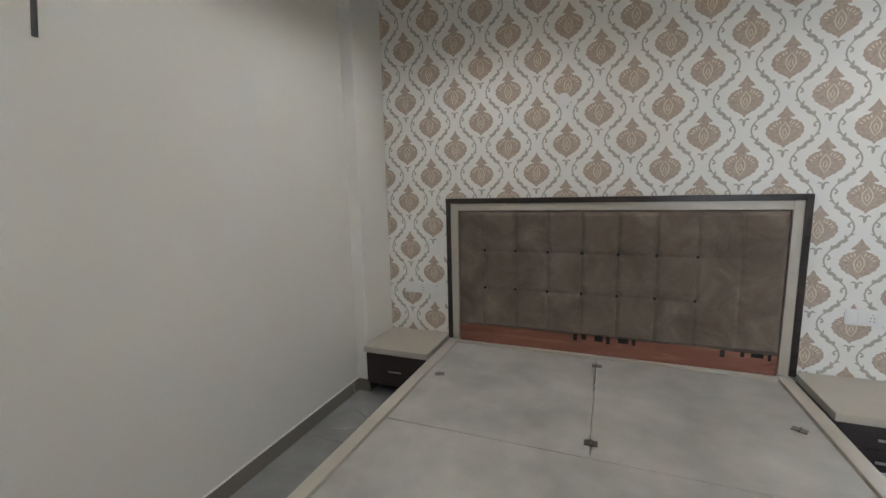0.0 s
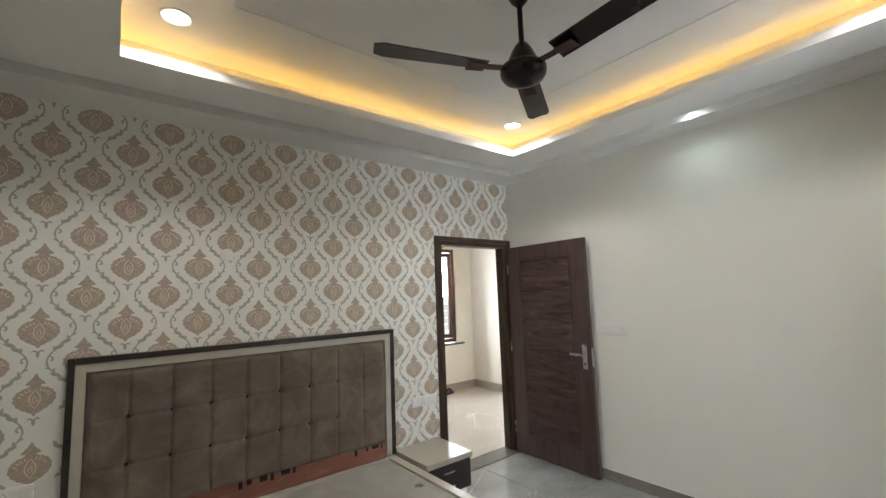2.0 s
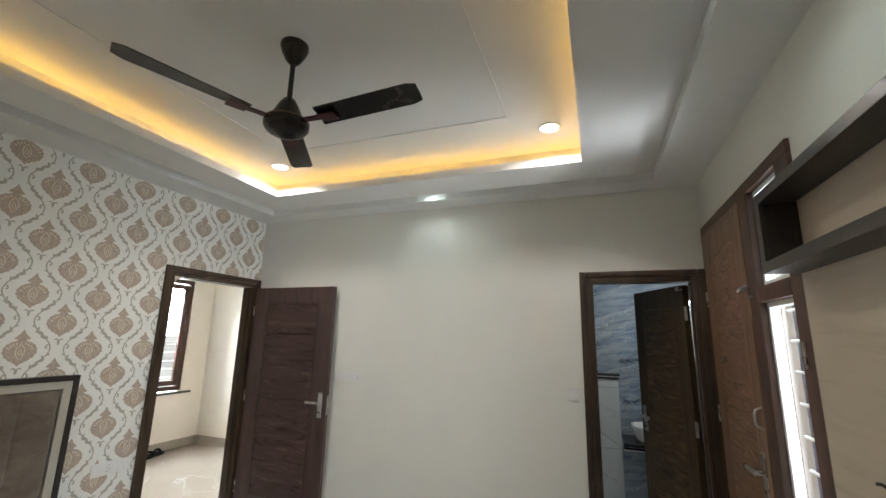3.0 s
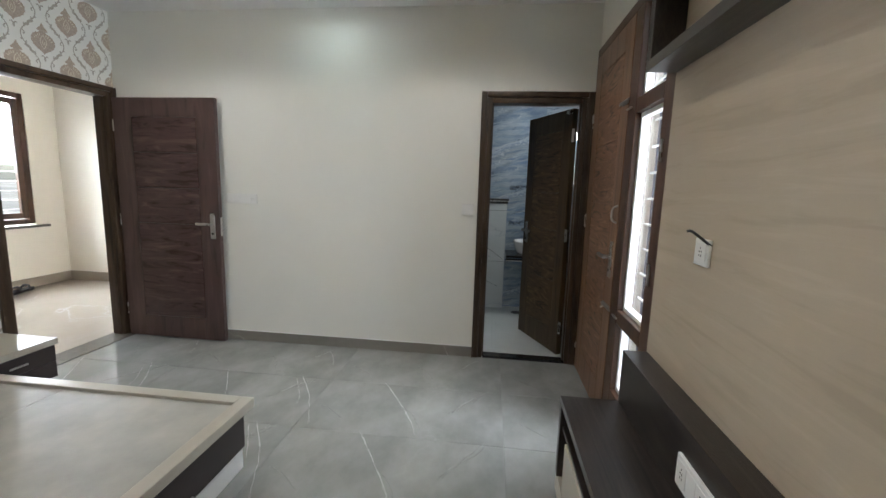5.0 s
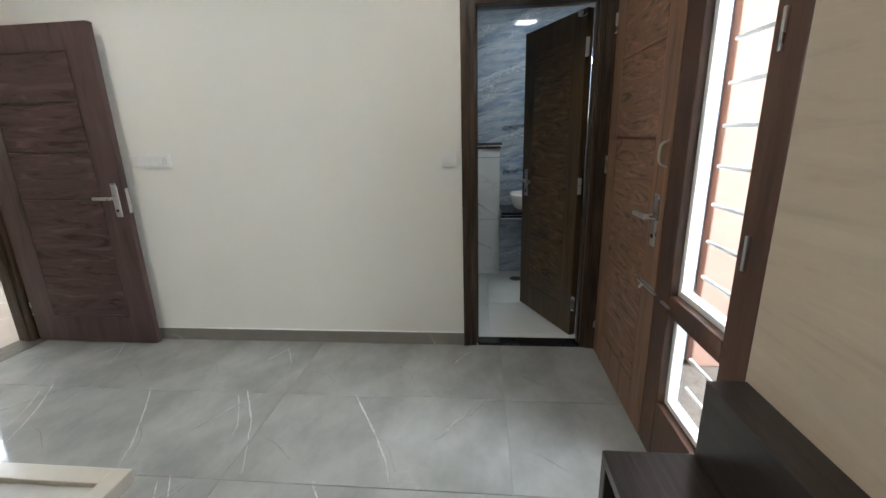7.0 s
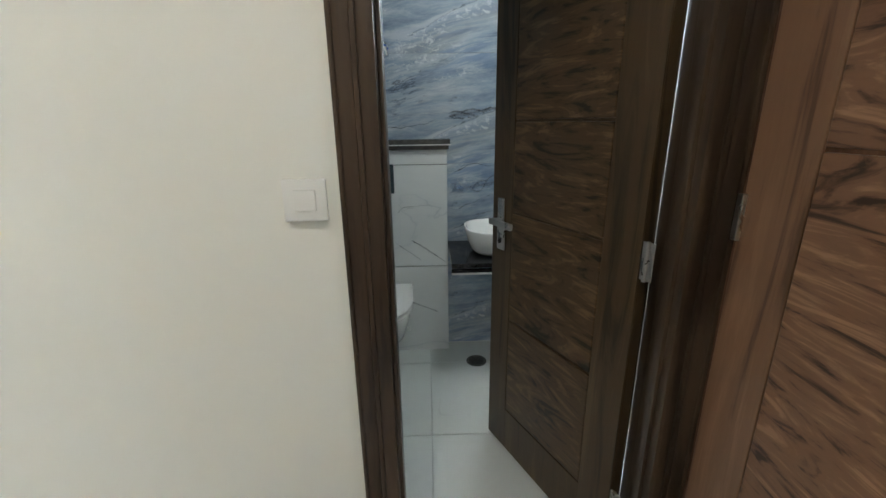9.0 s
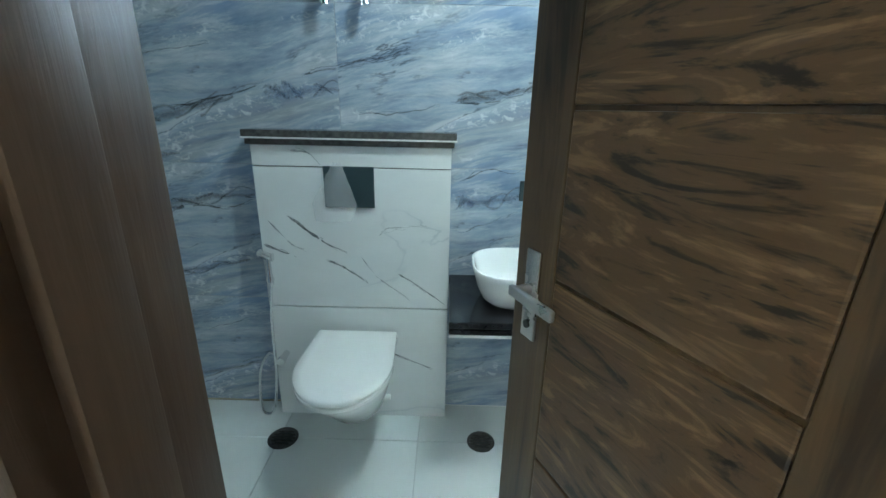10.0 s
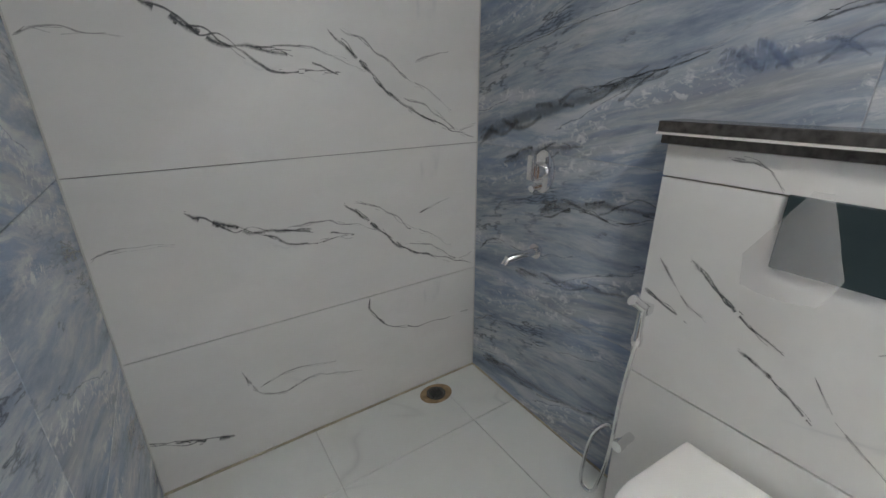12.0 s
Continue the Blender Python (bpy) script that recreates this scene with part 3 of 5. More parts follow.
med, hi, vine = bmesh.new(), bmesh.new(), bmesh.new()
Y1, Y2 = YN - 0.0045, YN - 0.005
for row in range(-6, 11):
    for col in range(-4, 10):
        cx, cz = OX + PX * (col + 0.5 * (row % 2)), OZ - PZ * row
        if not (COLX - 0.15 < cx < XE + 0.15 and 0.0 < cz < ZC + 0.15) or (cx > 2.0 and cz < 1.95):
            continue
        if -0.62 < cx < 1.34 and cz < 1.15:
            continue
        for sd in (-1, 1):
            half = [(0.001, -0.100), (0.011, -0.086), (0.022, -0.081), (0.032, -0.072), (0.047, -0.067), (0.055, -0.055), (0.070, -0.047), (0.074, -0.032), (0.084, -0.020), (0.080, -0.006), (0.083, 0.006), (0.073, 0.016), (0.070, 0.028), (0.057, 0.034), (0.049, 0.043), (0.034, 0.045), (0.026, 0.051), (0.020, 0.054), (0.021, 0.058), (0.037, 0.060), (0.038, 0.067), (0.027, 0.079), (0.015, 0.091), (0.001, 0.118)]
            for (ax, az), (bx_, bz_) in zip(half, half[1:]):
                fan_face(med, [(cx, cz + az), (cx + sd * max(ax, 0.0005), cz + az), (cx + sd * bx_, cz + bz_), (cx, cz + bz_)], Y1)
        for sd in (-1, 1):
            ribbon(hi, [(cx + sd * px, cz + pz) for px, pz in ((0.0, -0.060), (0.013, -0.042), (0.022, -0.018), (0.019, 0.004), (0.009, 0.020), (0.0, 0.034))], [0.0014, 0.0024, 0.0028, 0.0026, 0.0022, 0.0012], Y2)
            ribbon(hi, [(cx + sd * px, cz + pz) for px, pz in ((0.0, -0.036), (0.008, -0.026), (0.007, -0.012), (0.0, 0.002))], [0.0010, 0.0022, 0.0022, 0.0010], Y2 - 0.0001)
            for k, (px, pz, an) in enumerate(((0.022, 0.034, 1.35), (0.036, 0.028, 1.0), (0.049, 0.018, 0.7), (0.059, 0.005, 0.35))):
                fan_face(hi, leaf(cx + sd * px, cz + pz, 0.0095, 0.0036, an if sd > 0 else math.pi - an), Y2 - 0.0001 * k)
            st = []
            for k in range(13):
                dz = PZ * (0.5 - k / 12)
                st.append((cx + sd * (PX / 4 + 0.055 * math.cos(math.pi * dz / PZ)), cz + dz))
            ribbon(vine, st, [0.0022 + 0.0020 * math.sin(math.pi * k / 12) for k in range(13)], Y1)
            ribbon(vine, [(cx + sd * px, cz + pz) for px, pz in ((0.144, 0.030), (0.134, 0.028), (0.124, 0.020), (0.121, 0.009), (0.127, 0.003))], [0.0022, 0.0038, 0.0043, 0.0038, 0.0026], Y1 - 0.0001)
            fan_face(vine, leaf(cx + sd * 0.128, cz + 0.006, 0.0055, 0.0055, 0.0), Y1 - 0.0002)
            for k, (dz, turn, ln, wd) in enumerate(((0.072, 0.45, 0.019, 0.0095), (0.060, -0.95, 0.015, 0.0065), (0.086, -0.3, 0.015, 0.0085), (-0.072, -0.45, 0.019, 0.0095), (-0.058, 0.95, 0.015, 0.0065), (-0.036, -0.8, 0.011, 0.005))):
                px = PX / 4 + 0.055 * math.cos(math.pi * dz / PZ)
                slope = math.atan2(1.0, -0.055 * math.pi / PZ * math.sin(math.pi * dz / PZ)) + turn
                an = slope if sd > 0 else math.pi - slope
                fan_face(vine, leaf(cx + sd * px + 0.008 * math.cos(an), cz + dz + 0.008 * math.sin(an), ln, wd, an), Y1 - 0.0003 - 0.00003 * k)
            ribbon(vine, [(cx + sd * px, cz + pz) for px, pz in ((0.0, -0.124), (0.008, -0.113), (0.017, -0.110), (0.024, -0.117))], [0.0042, 0.0044, 0.0040, 0.0024], Y1 - 0.0006)
        fan_face(vine, leaf(cx, cz - 0.134, 0.016, 0.0075, -1.57), Y1 - 0.0008)
for nm, bmx, mt in (("medallion_print", med, "paper_med"), ("gold_print", hi, "paper_hi"), ("vine_print", vine, "paper_vine")):
    part(nm, bmx, mt, paper, kind="stuff")

# ---- doors ----
def moulded_frame(t, mat, along, fixed, lo, hi_, top, face, depth, w=0.085, sgn=1):
    """Door lining with a rounded two-step architrave. along: the axis of the wall; face: the room side; sgn: way into the room."""
    def bx(bm, a0, a1, f0, f1, z0, z1, bev):
        f0, f1 = sorted((f0, f1))
        if along == "x":
            box(bm, a0, a1, f0, f1, z0, z1, bev)
        else:
            box(bm, f0, f1, a0, a1, z0, z1, bev)
    for nm, a0, a1, inner in (("jamb", lo, lo + w, 1), ("jamb", hi_ - w, hi_, -1)):
        bm = bmesh.new()
        o0, o1 = (a0, a0 + w * 0.5) if inner > 0 else (a1 - w * 0.5, a1)
        i0, i1 = (a0 + w * 0.5, a1) if inner > 0 else (a0, a1 - w * 0.5)
        bx(bm, o0, o1, face - sgn * 0.002, face + sgn * 0.022, 0, top, 0.009)
        bx(bm, i0, i1, face - sgn * 0.03, face + sgn * 0.010, 0, top - w * 0.5, 0.005)
        e0, e1 = (o1 - 0.007, o1 + 0.009) if inner > 0 else (o0 - 0.009, o0 + 0.007)
        bx(bm, e0, e1, face + sgn * 0.004, face + sgn * 0.017, 0, top - w * 0.5, 0.005)
        g0, g1 = (a0 - 0.001, a0 + 0.010) if inner > 0 else (a1 - 0.010, a1 + 0.001)
        bx(bm, g0, g1, face, face + sgn * 0.026, 0, top - 0.001, 0.004)
        c0, c1 = (a0 + 0.03, a1) if inner > 0 else (a0, a1 - 0.03)
        bx(bm, c0, c1, face - sgn * 0.028, face - sgn * depth, 0, top - w * 0.6, 0.002)
        s0, s1 = (a1 - 0.003, a1 + 0.010) if inner > 0 else (a0 - 0.010, a0 + 0.003)
        bx(bm, s0, s1, face - sgn * 0.02, face - sgn * (depth * 0.55), 0, top - w - 0.002, 0.002)
        part(nm, bm, mat, t, smooth=True)
    bm = bmesh.new()
    bx(bm, lo + w * 0.5, hi_ - w * 0.5, face - sgn * 0.002, face + sgn * 0.022, top - w * 0.5, top, 0.009)
    bx(bm, lo + w, hi_ - w, face - sgn * 0.03, face + sgn * 0.010, top - w, top - w * 0.5, 0.005)
    bx(bm, lo + w, hi_ - w, face - sgn * 0.028, face - sgn * depth, top - w, top - 0.03, 0.002)
    part("lintel", bm, mat, t, smooth=True)


def door_leaf(t, w, h, panel_mat, stile_mat, grooves, th=0.036, side=-1, both=False):
    """A flush leaf in local x (0 at the hinge) and z, with an inlaid panel of horizontal boards on the y side given."""
    part("core", B(0, w, -th / 2, th / 2, 0.008, h, 0.003), stile_mat, t, local=True)
    st, rb, rt = 0.165 * w / 0.9, 0.20, 0.155
    for sd in ((-1, 1) if both else (side,)):
        y0, y1 = sorted((sd * th / 2, sd * (th / 2 + 0.006)))
        part("hinge_stile", B(0.0, st, y0, y1, 0.008, h, 0.002), stile_mat, t, local=True)
        part("lock_stile", B(w - st, w, y0, y1, 0.008, h, 0.002), stile_mat, t, local=True)
        part("top_rail", B(st, w - st, y0, y1, h - rt, h, 0.002), stile_mat, t, local=True)
        part("bottom_rail", B(st, w - st, y0, y1, 0.008, rb, 0.002), stile_mat, t, local=True)
        zs = [rb] + sorted(grooves) + [h - rt]
        for a, c in zip(zs, zs[1:]):
            part("panel", B(st + 0.002, w - st - 0.002, y0, y1 - 0.0005 if sd > 0 else y1, a + 0.004, c - 0.004, 0.004), panel_mat, t, local=True)


def lever_handle(t, x, z, y, sd, way, mat="steel", plate_h=0.22):
    """A long plate with a lever pointing along local x by way."""
    y0, y1 = sorted((y, y + sd * 0.009))
    h = part("handle", B(x - 0.022, x + 0.022, y0, y1, z - plate_h * 0.52, z + plate_h * 0.48, 0.004, 3), mat, t, "brushed steel lever handle on a long plate", local=True, smooth=True)
    bm = tube(bmesh.new(), [(x, y + sd * 0.005, z + 0.012), (x, y + sd * 0.05, z + 0.012)], 0.011)
    part("spindle", bm, mat, h, local=True, smooth=True)
    a, c = sorted((x - way * 0.012, x + way * 0.125))
    y0, y1 = sorted((y + sd * 0.042, y + sd * 0.056))
    part("lever", B(a, c, y0, y1, z + 0.001, z + 0.024, 0.005, 3), mat, h, local=True, smooth=True)
    bm = lathe(bmesh.new(), [(0.009, 0.0), (0.009, sd * 0.004), (0.003, sd * 0.004)], x, y + sd * 0.009, z - 0.07, "y", 14)
    part("keyhole", bm, "black", h, local=True)


# bedroom doorway and its leaf, opened back against the east wall
t = thing("door_1", "dark stained wooden door frame round the bedroom doorway", "door frame", (2.37, YN, 0))
moulded_frame(t, "frame", "x", YN, 1.865, 2.88, 2.165, YN - 0.006, T - 0.004, sgn=-1)
t["kind"] = "structure"
leaf1 = thing("door_leaf", "dark purple-brown panelled wooden door, standing open against the wall", "door", (2.832, 2.725, 0), rz=-91.0)
door_leaf(leaf1, 0.935, 2.075, "door", "door_stile", [1.03, 1.335, 1.63], side=-1)
lever_handle(leaf1, 0.875, 1.03, -0.024, -1, -1)
part("latch_plate", B(0.933, 0.937, -0.011, 0.011, 0.94, 1.10), "steel", leaf1, local=True)
for z in (0.25, 1.05, 1.85):
    part("hinge", B(-0.008, 0.004, -0.026, -0.004, z - 0.05, z + 0.05, 0.003), "steel", leaf1, local=True)
t = thing("door_stop", "small steel door stopper on the wall", "door stop", (XE, 1.84, 0.98))
part("stem", tube(bmesh.new(), [(XE, 1.815, 0.985), (XE - 0.04, 1.815, 0.985)], 0.008), "steel", t, smooth=True)

# bathroom doorway and its leaf
t = thing("door_2", "dark stained moulded door frame of the bathroom", "door frame", (XE, -0.8, 0))
moulded_frame(t, "frame", "y", XE, -1.222, -0.380, 2.15, XE - 0.006, BX0 - XE - 0.006, sgn=-1)
part("black_sill", B(XE - 0.012, 2.960, -1.14, -0.472, 0.0, 0.021, 0.003), "granite", t, "black granite sill")
t["kind"] = "structure"
ang = math.degrees(math.atan2(-0.833 + 1.127, 3.60 - 2.964))
leaf2 = thing("bathroom_door", "brown figured veneer door of the bathroom, standing ajar", "door", (2.972 + 0.0275 * math.cos(radians(ang)), -1.125 + 0.0275 * math.sin(radians(ang)), 0.022), rz=ang)
door_leaf(leaf2, 0.67, 2.03, "bathdoor", "bathstile", [0.62, 1.05, 1.37], side=1, both=True)
lever_handle(leaf2, 0.606, 1.0, 0.024, 1, -1, plate_h=0.20)
lever_handle(leaf2, 0.606, 1.0, -0.024, -1, -1, plate_h=0.20)
for z in (0.25, 1.03, 1.82):
    hn = part("hinge", B(-0.040, -0.006, 0.0245, 0.0275, z - 0.05, z + 0.05, 0.001), "steel", leaf2, "steel butt hinge", local=True)
    part("knuckle", tube(bmesh.new(), [(-0.022, 0.030, z - 0.052), (-0.022, 0.030, z + 0.052)], 0.006, 10), "steel", hn, local=True, smooth=True)
part("hold_catch", B(0.0, 0.05, 0.022, 0.05, 1.99, 2.015, 0.004), "steel", leaf2, local=True)

# balcony door and barred sidelight in the south wall
YD = YS + 0.012
t = thing("window_1", "brown wooden balcony frame with a tall barred sidelight", "window", (2.1, YS, 0))
t["kind"] = "structure"
for nm, x0, x1, z0, z1 in (("post", 2.846, 2.872, 0, 2.44), ("post", 1.895, 2.022, 0, 2.38), ("post", 1.395, 1.525, 0, 2.38), ("head", 1.395, 2.846, 2.38, 2.44), ("transom", 1.525, 1.895, 1.83, 1.905), ("transom", 1.525, 1.895, 0.675, 0.755), ("sill", 1.525, 1.895, 0.0, 0.28)):
    part(nm, B(x0, x1, YD - 0.09, YD, z0, z1, 0.006), "winwood", t)
for z0, z1, step in ((0.28, 0.675, 0.13), (0.755, 1.83, 0.1365), (1.905, 2.38, 0.15)):
    bm = bmesh.new()
    for (a, c, e, f) in ((1.525, 1.550, z0, z1), (1.870, 1.895, z0, z1), (1.550, 1.870, z0, z0 + 0.025), (1.550, 1.870, z1 - 0.025, z1)):
        box(bm, a, c, YD - 0.075, YD - 0.03, e, f, 0.004)
    sash = part("sash", bm, "white_metal", t, "white painted inner sash")
    part("pane", B(1.548, 1.872, YD - 0.058, YD - 0.052, z0 + 0.02, z1 - 0.02), "glass", sash).visible_shadow = False
    z = z0 + step * 0.6
    while z < z1 - 0.03:
        part("bar", tube(bmesh.new(), [(1.54, YD - 0.105, z), (1.88, YD - 0.105, z)], 0.007, 8), "white_metal", t, smooth=True)
        z += step
for z in (1.60, 1.04):
    part("hinge", B(1.475, 1.487, YD, YD + 0.008, z - 0.05, z + 0.05, 0.002), "steel", t)
part("tower_bolt", tube(bmesh.new(), [(1.93, YD + 0.012, 1.865), (2.0, YD + 0.012, 1.865)], 0.006), "steel", t, smooth=True)
part("tower_bolt", tube(bmesh.new(), [(1.86, YD + 0.012, 0.715), (1.93, YD + 0.012, 0.715)], 0.006), "steel", t, smooth=True)
leaf3 = thing("balcony_door", "walnut veneer balcony door, closed", "door", (2.846, YD - 0.022, 0), rz=180)
door_leaf(leaf3, 0.822, 2.375, "walnut", "walnut_stile", [1.34, 1.72], side=-1)
lever_handle(leaf3, 0.755, 1.015, -0.024, -1, -1)
for z in (0.21, 1.19, 1.93):
    part("hinge", B(-0.008, 0.010, -0.034, -0.022, z - 0.05, z + 0.05, 0.003), "steel", leaf3, "white steel hinge", local=True)
for x, z, ln in ((0.73, 0.72, 0.13), (0.76, 1.92, 0.09)):
    bolt = part("tower_bolt", B(x - ln / 2, x + ln / 2 + 0.02, -0.030, -0.024, z - 0.014, z + 0.014, 0.002), "steel", leaf3, "steel tower bolt", local=True)
    part("rod", tube(bmesh.new(), [(x - ln / 2, -0.036, z), (x + ln / 2 + 0.06, -0.036, z)], 0.006), "steel", bolt, local=True, smooth=True)
    part("knob", tube(bmesh.new(), [(x - 0.01, -0.036, z), (x - 0.01, -0.052, z - 0.018)], 0.006), "steel", bolt, local=True, smooth=True)
part("pull", tube(bmesh.new(), curve_pts([(0.80, -0.022, 1.235), (0.80, -0.05, 1.25), (0.80, -0.056, 1.285), (0.80, -0.05, 1.32), (0.80, -0.022, 1.335)], 5), 0.006), "steel", leaf3, "curved steel pull", local=True, smooth=True)

# ---- bed ----
bed = thing("bed", "low storage bed with stained beige boards and no mattress", "bed", (0.35, 1.7, 0))
bx0, bx1, by0, by1 = -0.645, 1.345, 0.642, 2.70
part("plinth", B(bx0 + 0.06, bx1 - 0.06, by0 + 0.035, by1, 0.0, 0.108, 0.003), "white_lam", bed, "white laminate plinth")
part("foot_panel", B(bx0 + 0.05, bx1 - 0.05, by0 + 0.028, by0 + 0.05, 0.110, 0.296, 0.002), "drawer_dark", bed, "dark brown foot panel")
for s, x in ((1, bx0 + 0.05), (-1, bx1 - 0.05)):
    a, c = sorted((x, x + s * 0.022))
    part("side_panel", B(a, c, by0 + 0.051, by1, 0.110, 0.296, 0.002), "drawer_dark", bed, "dark brown side panel")
for nm, a, c, d, e in (("side_rim", bx0, bx0 + 0.065, by0 + 0.0655, by1), ("side_rim", bx1 - 0.065, bx1, by0 + 0.0655, by1), ("foot_rim", bx0, bx1, by0, by0 + 0.065), ("head_rim", bx0 + 0.0655, bx1 - 0.0655, by1 - 0.03, by1)):
    part(nm, B(a, c, d, e, 0.297, 0.345, 0.004), "beige", bed, "beige laminate rim")
ix0, ix1, iy0, iy1, jx, jy = bx0 + 0.067, bx1 - 0.067, by0 + 0.067, by1 - 0.032, 0.346, 1.64
for a, c, d, e in ((ix0, jx - 0.002, jy + 0.002, iy1), (jx + 0.002, ix1, jy + 0.002, iy1), (ix0, ix1, iy0, jy - 0.002)):
    part("board", B(a, c, d, e, 0.30, 0.330, 0.002), "board", bed, "stained grey-beige lift-up board")
for x, y, a in ((-0.51, 2.164, 20), (0.352, 2.56, 0), (0.347, 1.745, 0), (1.195, 2.142, -30)):
    bm = bmesh.new()
    box(bm, -0.028, -0.003, -0.02, 0.02, 0.330, 0.333, 0.001)
    box(bm, 0.003, 0.028, -0.02, 0.02, 0.330, 0.333, 0.001)
    tube(bm, [(0, -0.02, 0.334), (0, 0.02, 0.334)], 0.004, 8)
    bmesh.ops.transform(bm, matrix=pose(x, y, 0, 0, 0, a), verts=bm.verts)
    part("board_hinge", bm, "old_hinge", bed, "small tarnished hinge plate")
h = part("handle", tube(bmesh.new(), [(0.74, by0 + 0.005, 0.145), (0.90, by0 + 0.005, 0.145)], 0.007), "steel", bed, "steel bar pull", smooth=True)
for x in (0.76, 0.88):
    part("standoff", tube(bmesh.new(), [(x, by0 + 0.005, 0.145), (x, by0 + 0.03, 0.145)], 0.005), "steel", h, smooth=True)

hb = thing("headboard", "tufted taupe suede headboard in a dark and beige frame", "headboard", (0.36, YN, 0.1))
hx0, hx1, hz1 = -0.662, 1.375, 1.34
for nm, a, c, z0, z1 in (("outer_frame", hx0, hx0 + 0.032, 0.34, hz1), ("outer_frame", hx1 - 0.032, hx1, 0.34, hz1), ("outer_frame", hx0 + 0.032, hx1 - 0.032, hz1 - 0.034, hz1)):
    part(nm, B(a, c, YN - 0.055, YN - 0.006, z0, z1, 0.003), "wenge", hb, "dark wenge edging")
for nm, a, c, z0, z1 in (("inner_frame", hx0 + 0.032, hx0 + 0.080, 0.34, hz1 - 0.034), ("inner_frame", hx1 - 0.080, hx1 - 0.032, 0.34, hz1 - 0.034), ("inner_frame", hx0 + 0.080, hx1 - 0.080, hz1 - 0.082, hz1 - 0.034)):
    part(nm, B(a, c, YN - 0.046, YN - 0.006, z0, z1, 0.002), "beige", hb, "beige laminate strip")
part("backing_board", B(hx0 + 0.08, hx1 - 0.08, YN - 0.022, YN - 0.006, 0.12, hz1 - 0.082), "ply", hb, "bare reddish plywood")
fx0, fx1, fz0, fz1 = hx0 + 0.082, hx1 - 0.082, 0.452, hz1 - 0.084
bm = bmesh.new()
NX, NZ = 260, 110
butx, butz = [-0.389 + 0.2105 * k for k in range(8)], [0.987, 0.726]
grid = []
for j in range(NZ + 1):
    rowv = []
    for i in range(NX + 1):
        x, z = fx0 + (fx1 - fx0) * i / NX, fz0 + (fz1 - fz0) * j / NZ
        edge = min(x - fx0, fx1 - x, fz1 - z, (z - fz0) * 1.4)
        d = 0.036 * min(1.0, max(0.0, edge) / 0.03) ** 0.5
        fade = 1.0 if x < 0.55 else max(0.25, 1 - (x - 0.55) * 1.2)
        for qx in butx:
            d -= fade * 0.013 * math.exp(-((x - qx) / 0.008) ** 2)
            for qz in butz:
                d -= fade * 0.024 * math.exp(-((x - qx) ** 2 + (z - qz) ** 2) / 0.020 ** 2)
        for qz in butz:
            d -= fade * 0.0035 * math.exp(-((z - qz) / 0.007) ** 2)
        d += 0.0025 * noise.noise(Vector((x * 7, z * 7, 0.3)))
        zz = z if j else z - 0.012 * noise.noise(Vector((x * 3.0, 0.5, 1.0))) - 0.010 * (x / fx1)
        rowv.append(bm.verts.new((x, YN - 0.022 - max(0.002, d), zz)))
    grid.append(rowv)
for j in range(NZ):
    for i in range(NX):
        bm.faces.new((grid[j][i], grid[j][i + 1], grid[j + 1][i + 1], grid[j + 1][i]))
part("tufted_pad", bm, "suede", hb, "mottled taupe suede padding", smooth=True)
for k, qx in enumerate(butx):
    for qz in butz:
        part("button", lathe(bmesh.new(), [(0.010, 0.0), (0.009, -0.004), (0.003, -0.006)], qx, YN - 0.036, qz, "y", 10), "cloth", hb, smooth=True)
for x, w, hgt in ((0.20, 0.024, 0.034), (0.25, 0.030, 0.022), (0.33, 0.050, 0.026), (0.40, 0.022, 0.036), (0.47, 0.060, 0.022), (0.55, 0.020, 0.028), (1.02, 0.024, 0.040), (1.12, 0.018, 0.028), (1.17, 0.060, 0.024), (1.25, 0.016, 0.036)):
    part("stencil_mark", B(x, x + w, YN - 0.0245, YN - 0.0222, 0.440 - hgt, 0.452, 0.001), "ink", hb, "black stencil mark, cut off")


def nightstand(label, x0, x1, y0, drawers, base):
    t = thing("nightstand", label, "nightstand", ((x0 + x1) / 2, (y0 + YN) / 2, 0), "nightstands by the bed")
    part("plinth", B(x0 + 0.03, x1 - 0.03, y0 + (0.05 if base == "white_lam" else 0.16), YN - 0.015, 0, 0.095, 0.002), base, t, "laminate plinth")
    part("body", B(x0 + 0.012, x1 - 0.012, y0 + 0.032, YN - 0.015, 0.097, 0.317, 0.002), "drawer_dark", t)
    part("top", B(x0, x1, y0, YN - 0.015, 0.319, 0.360, 0.004), "beige", t, "beige laminate top")
    hgt = 0.215 / drawers
    for k in range(drawers):
        z0 = 0.100 + hgt * k
        d = part("drawer", B(x0 + 0.014, x1 - 0.014, y0 + 0.012, y0 + 0.030, z0, z0 + hgt - 0.004, 0.002), "drawer_dark", t, "dark brown drawer front")
        xc, zc = (x0 + x1) / 2 - (0.0 if drawers == 1 else 0.02), z0 + hgt / 2
        part("handle", B(xc - 0.05, xc + 0.05, y0 - 0.012, y0 - 0.004, zc - 0.006, zc + 0.006, 0.003), "steel", d, "steel bar pull", smooth=True)


# left plinth coloured dark and set back to pass for a shaded gap
nightstand("dark nightstand with a beige top and one drawer, beside the bed", -1.140, -0.665, 2.335, 1, "drawer_dark")
nightstand("dark nightstand with a beige top and two drawers, near the door", 1.378, 1.825, 2.300, 2, "white_lam")

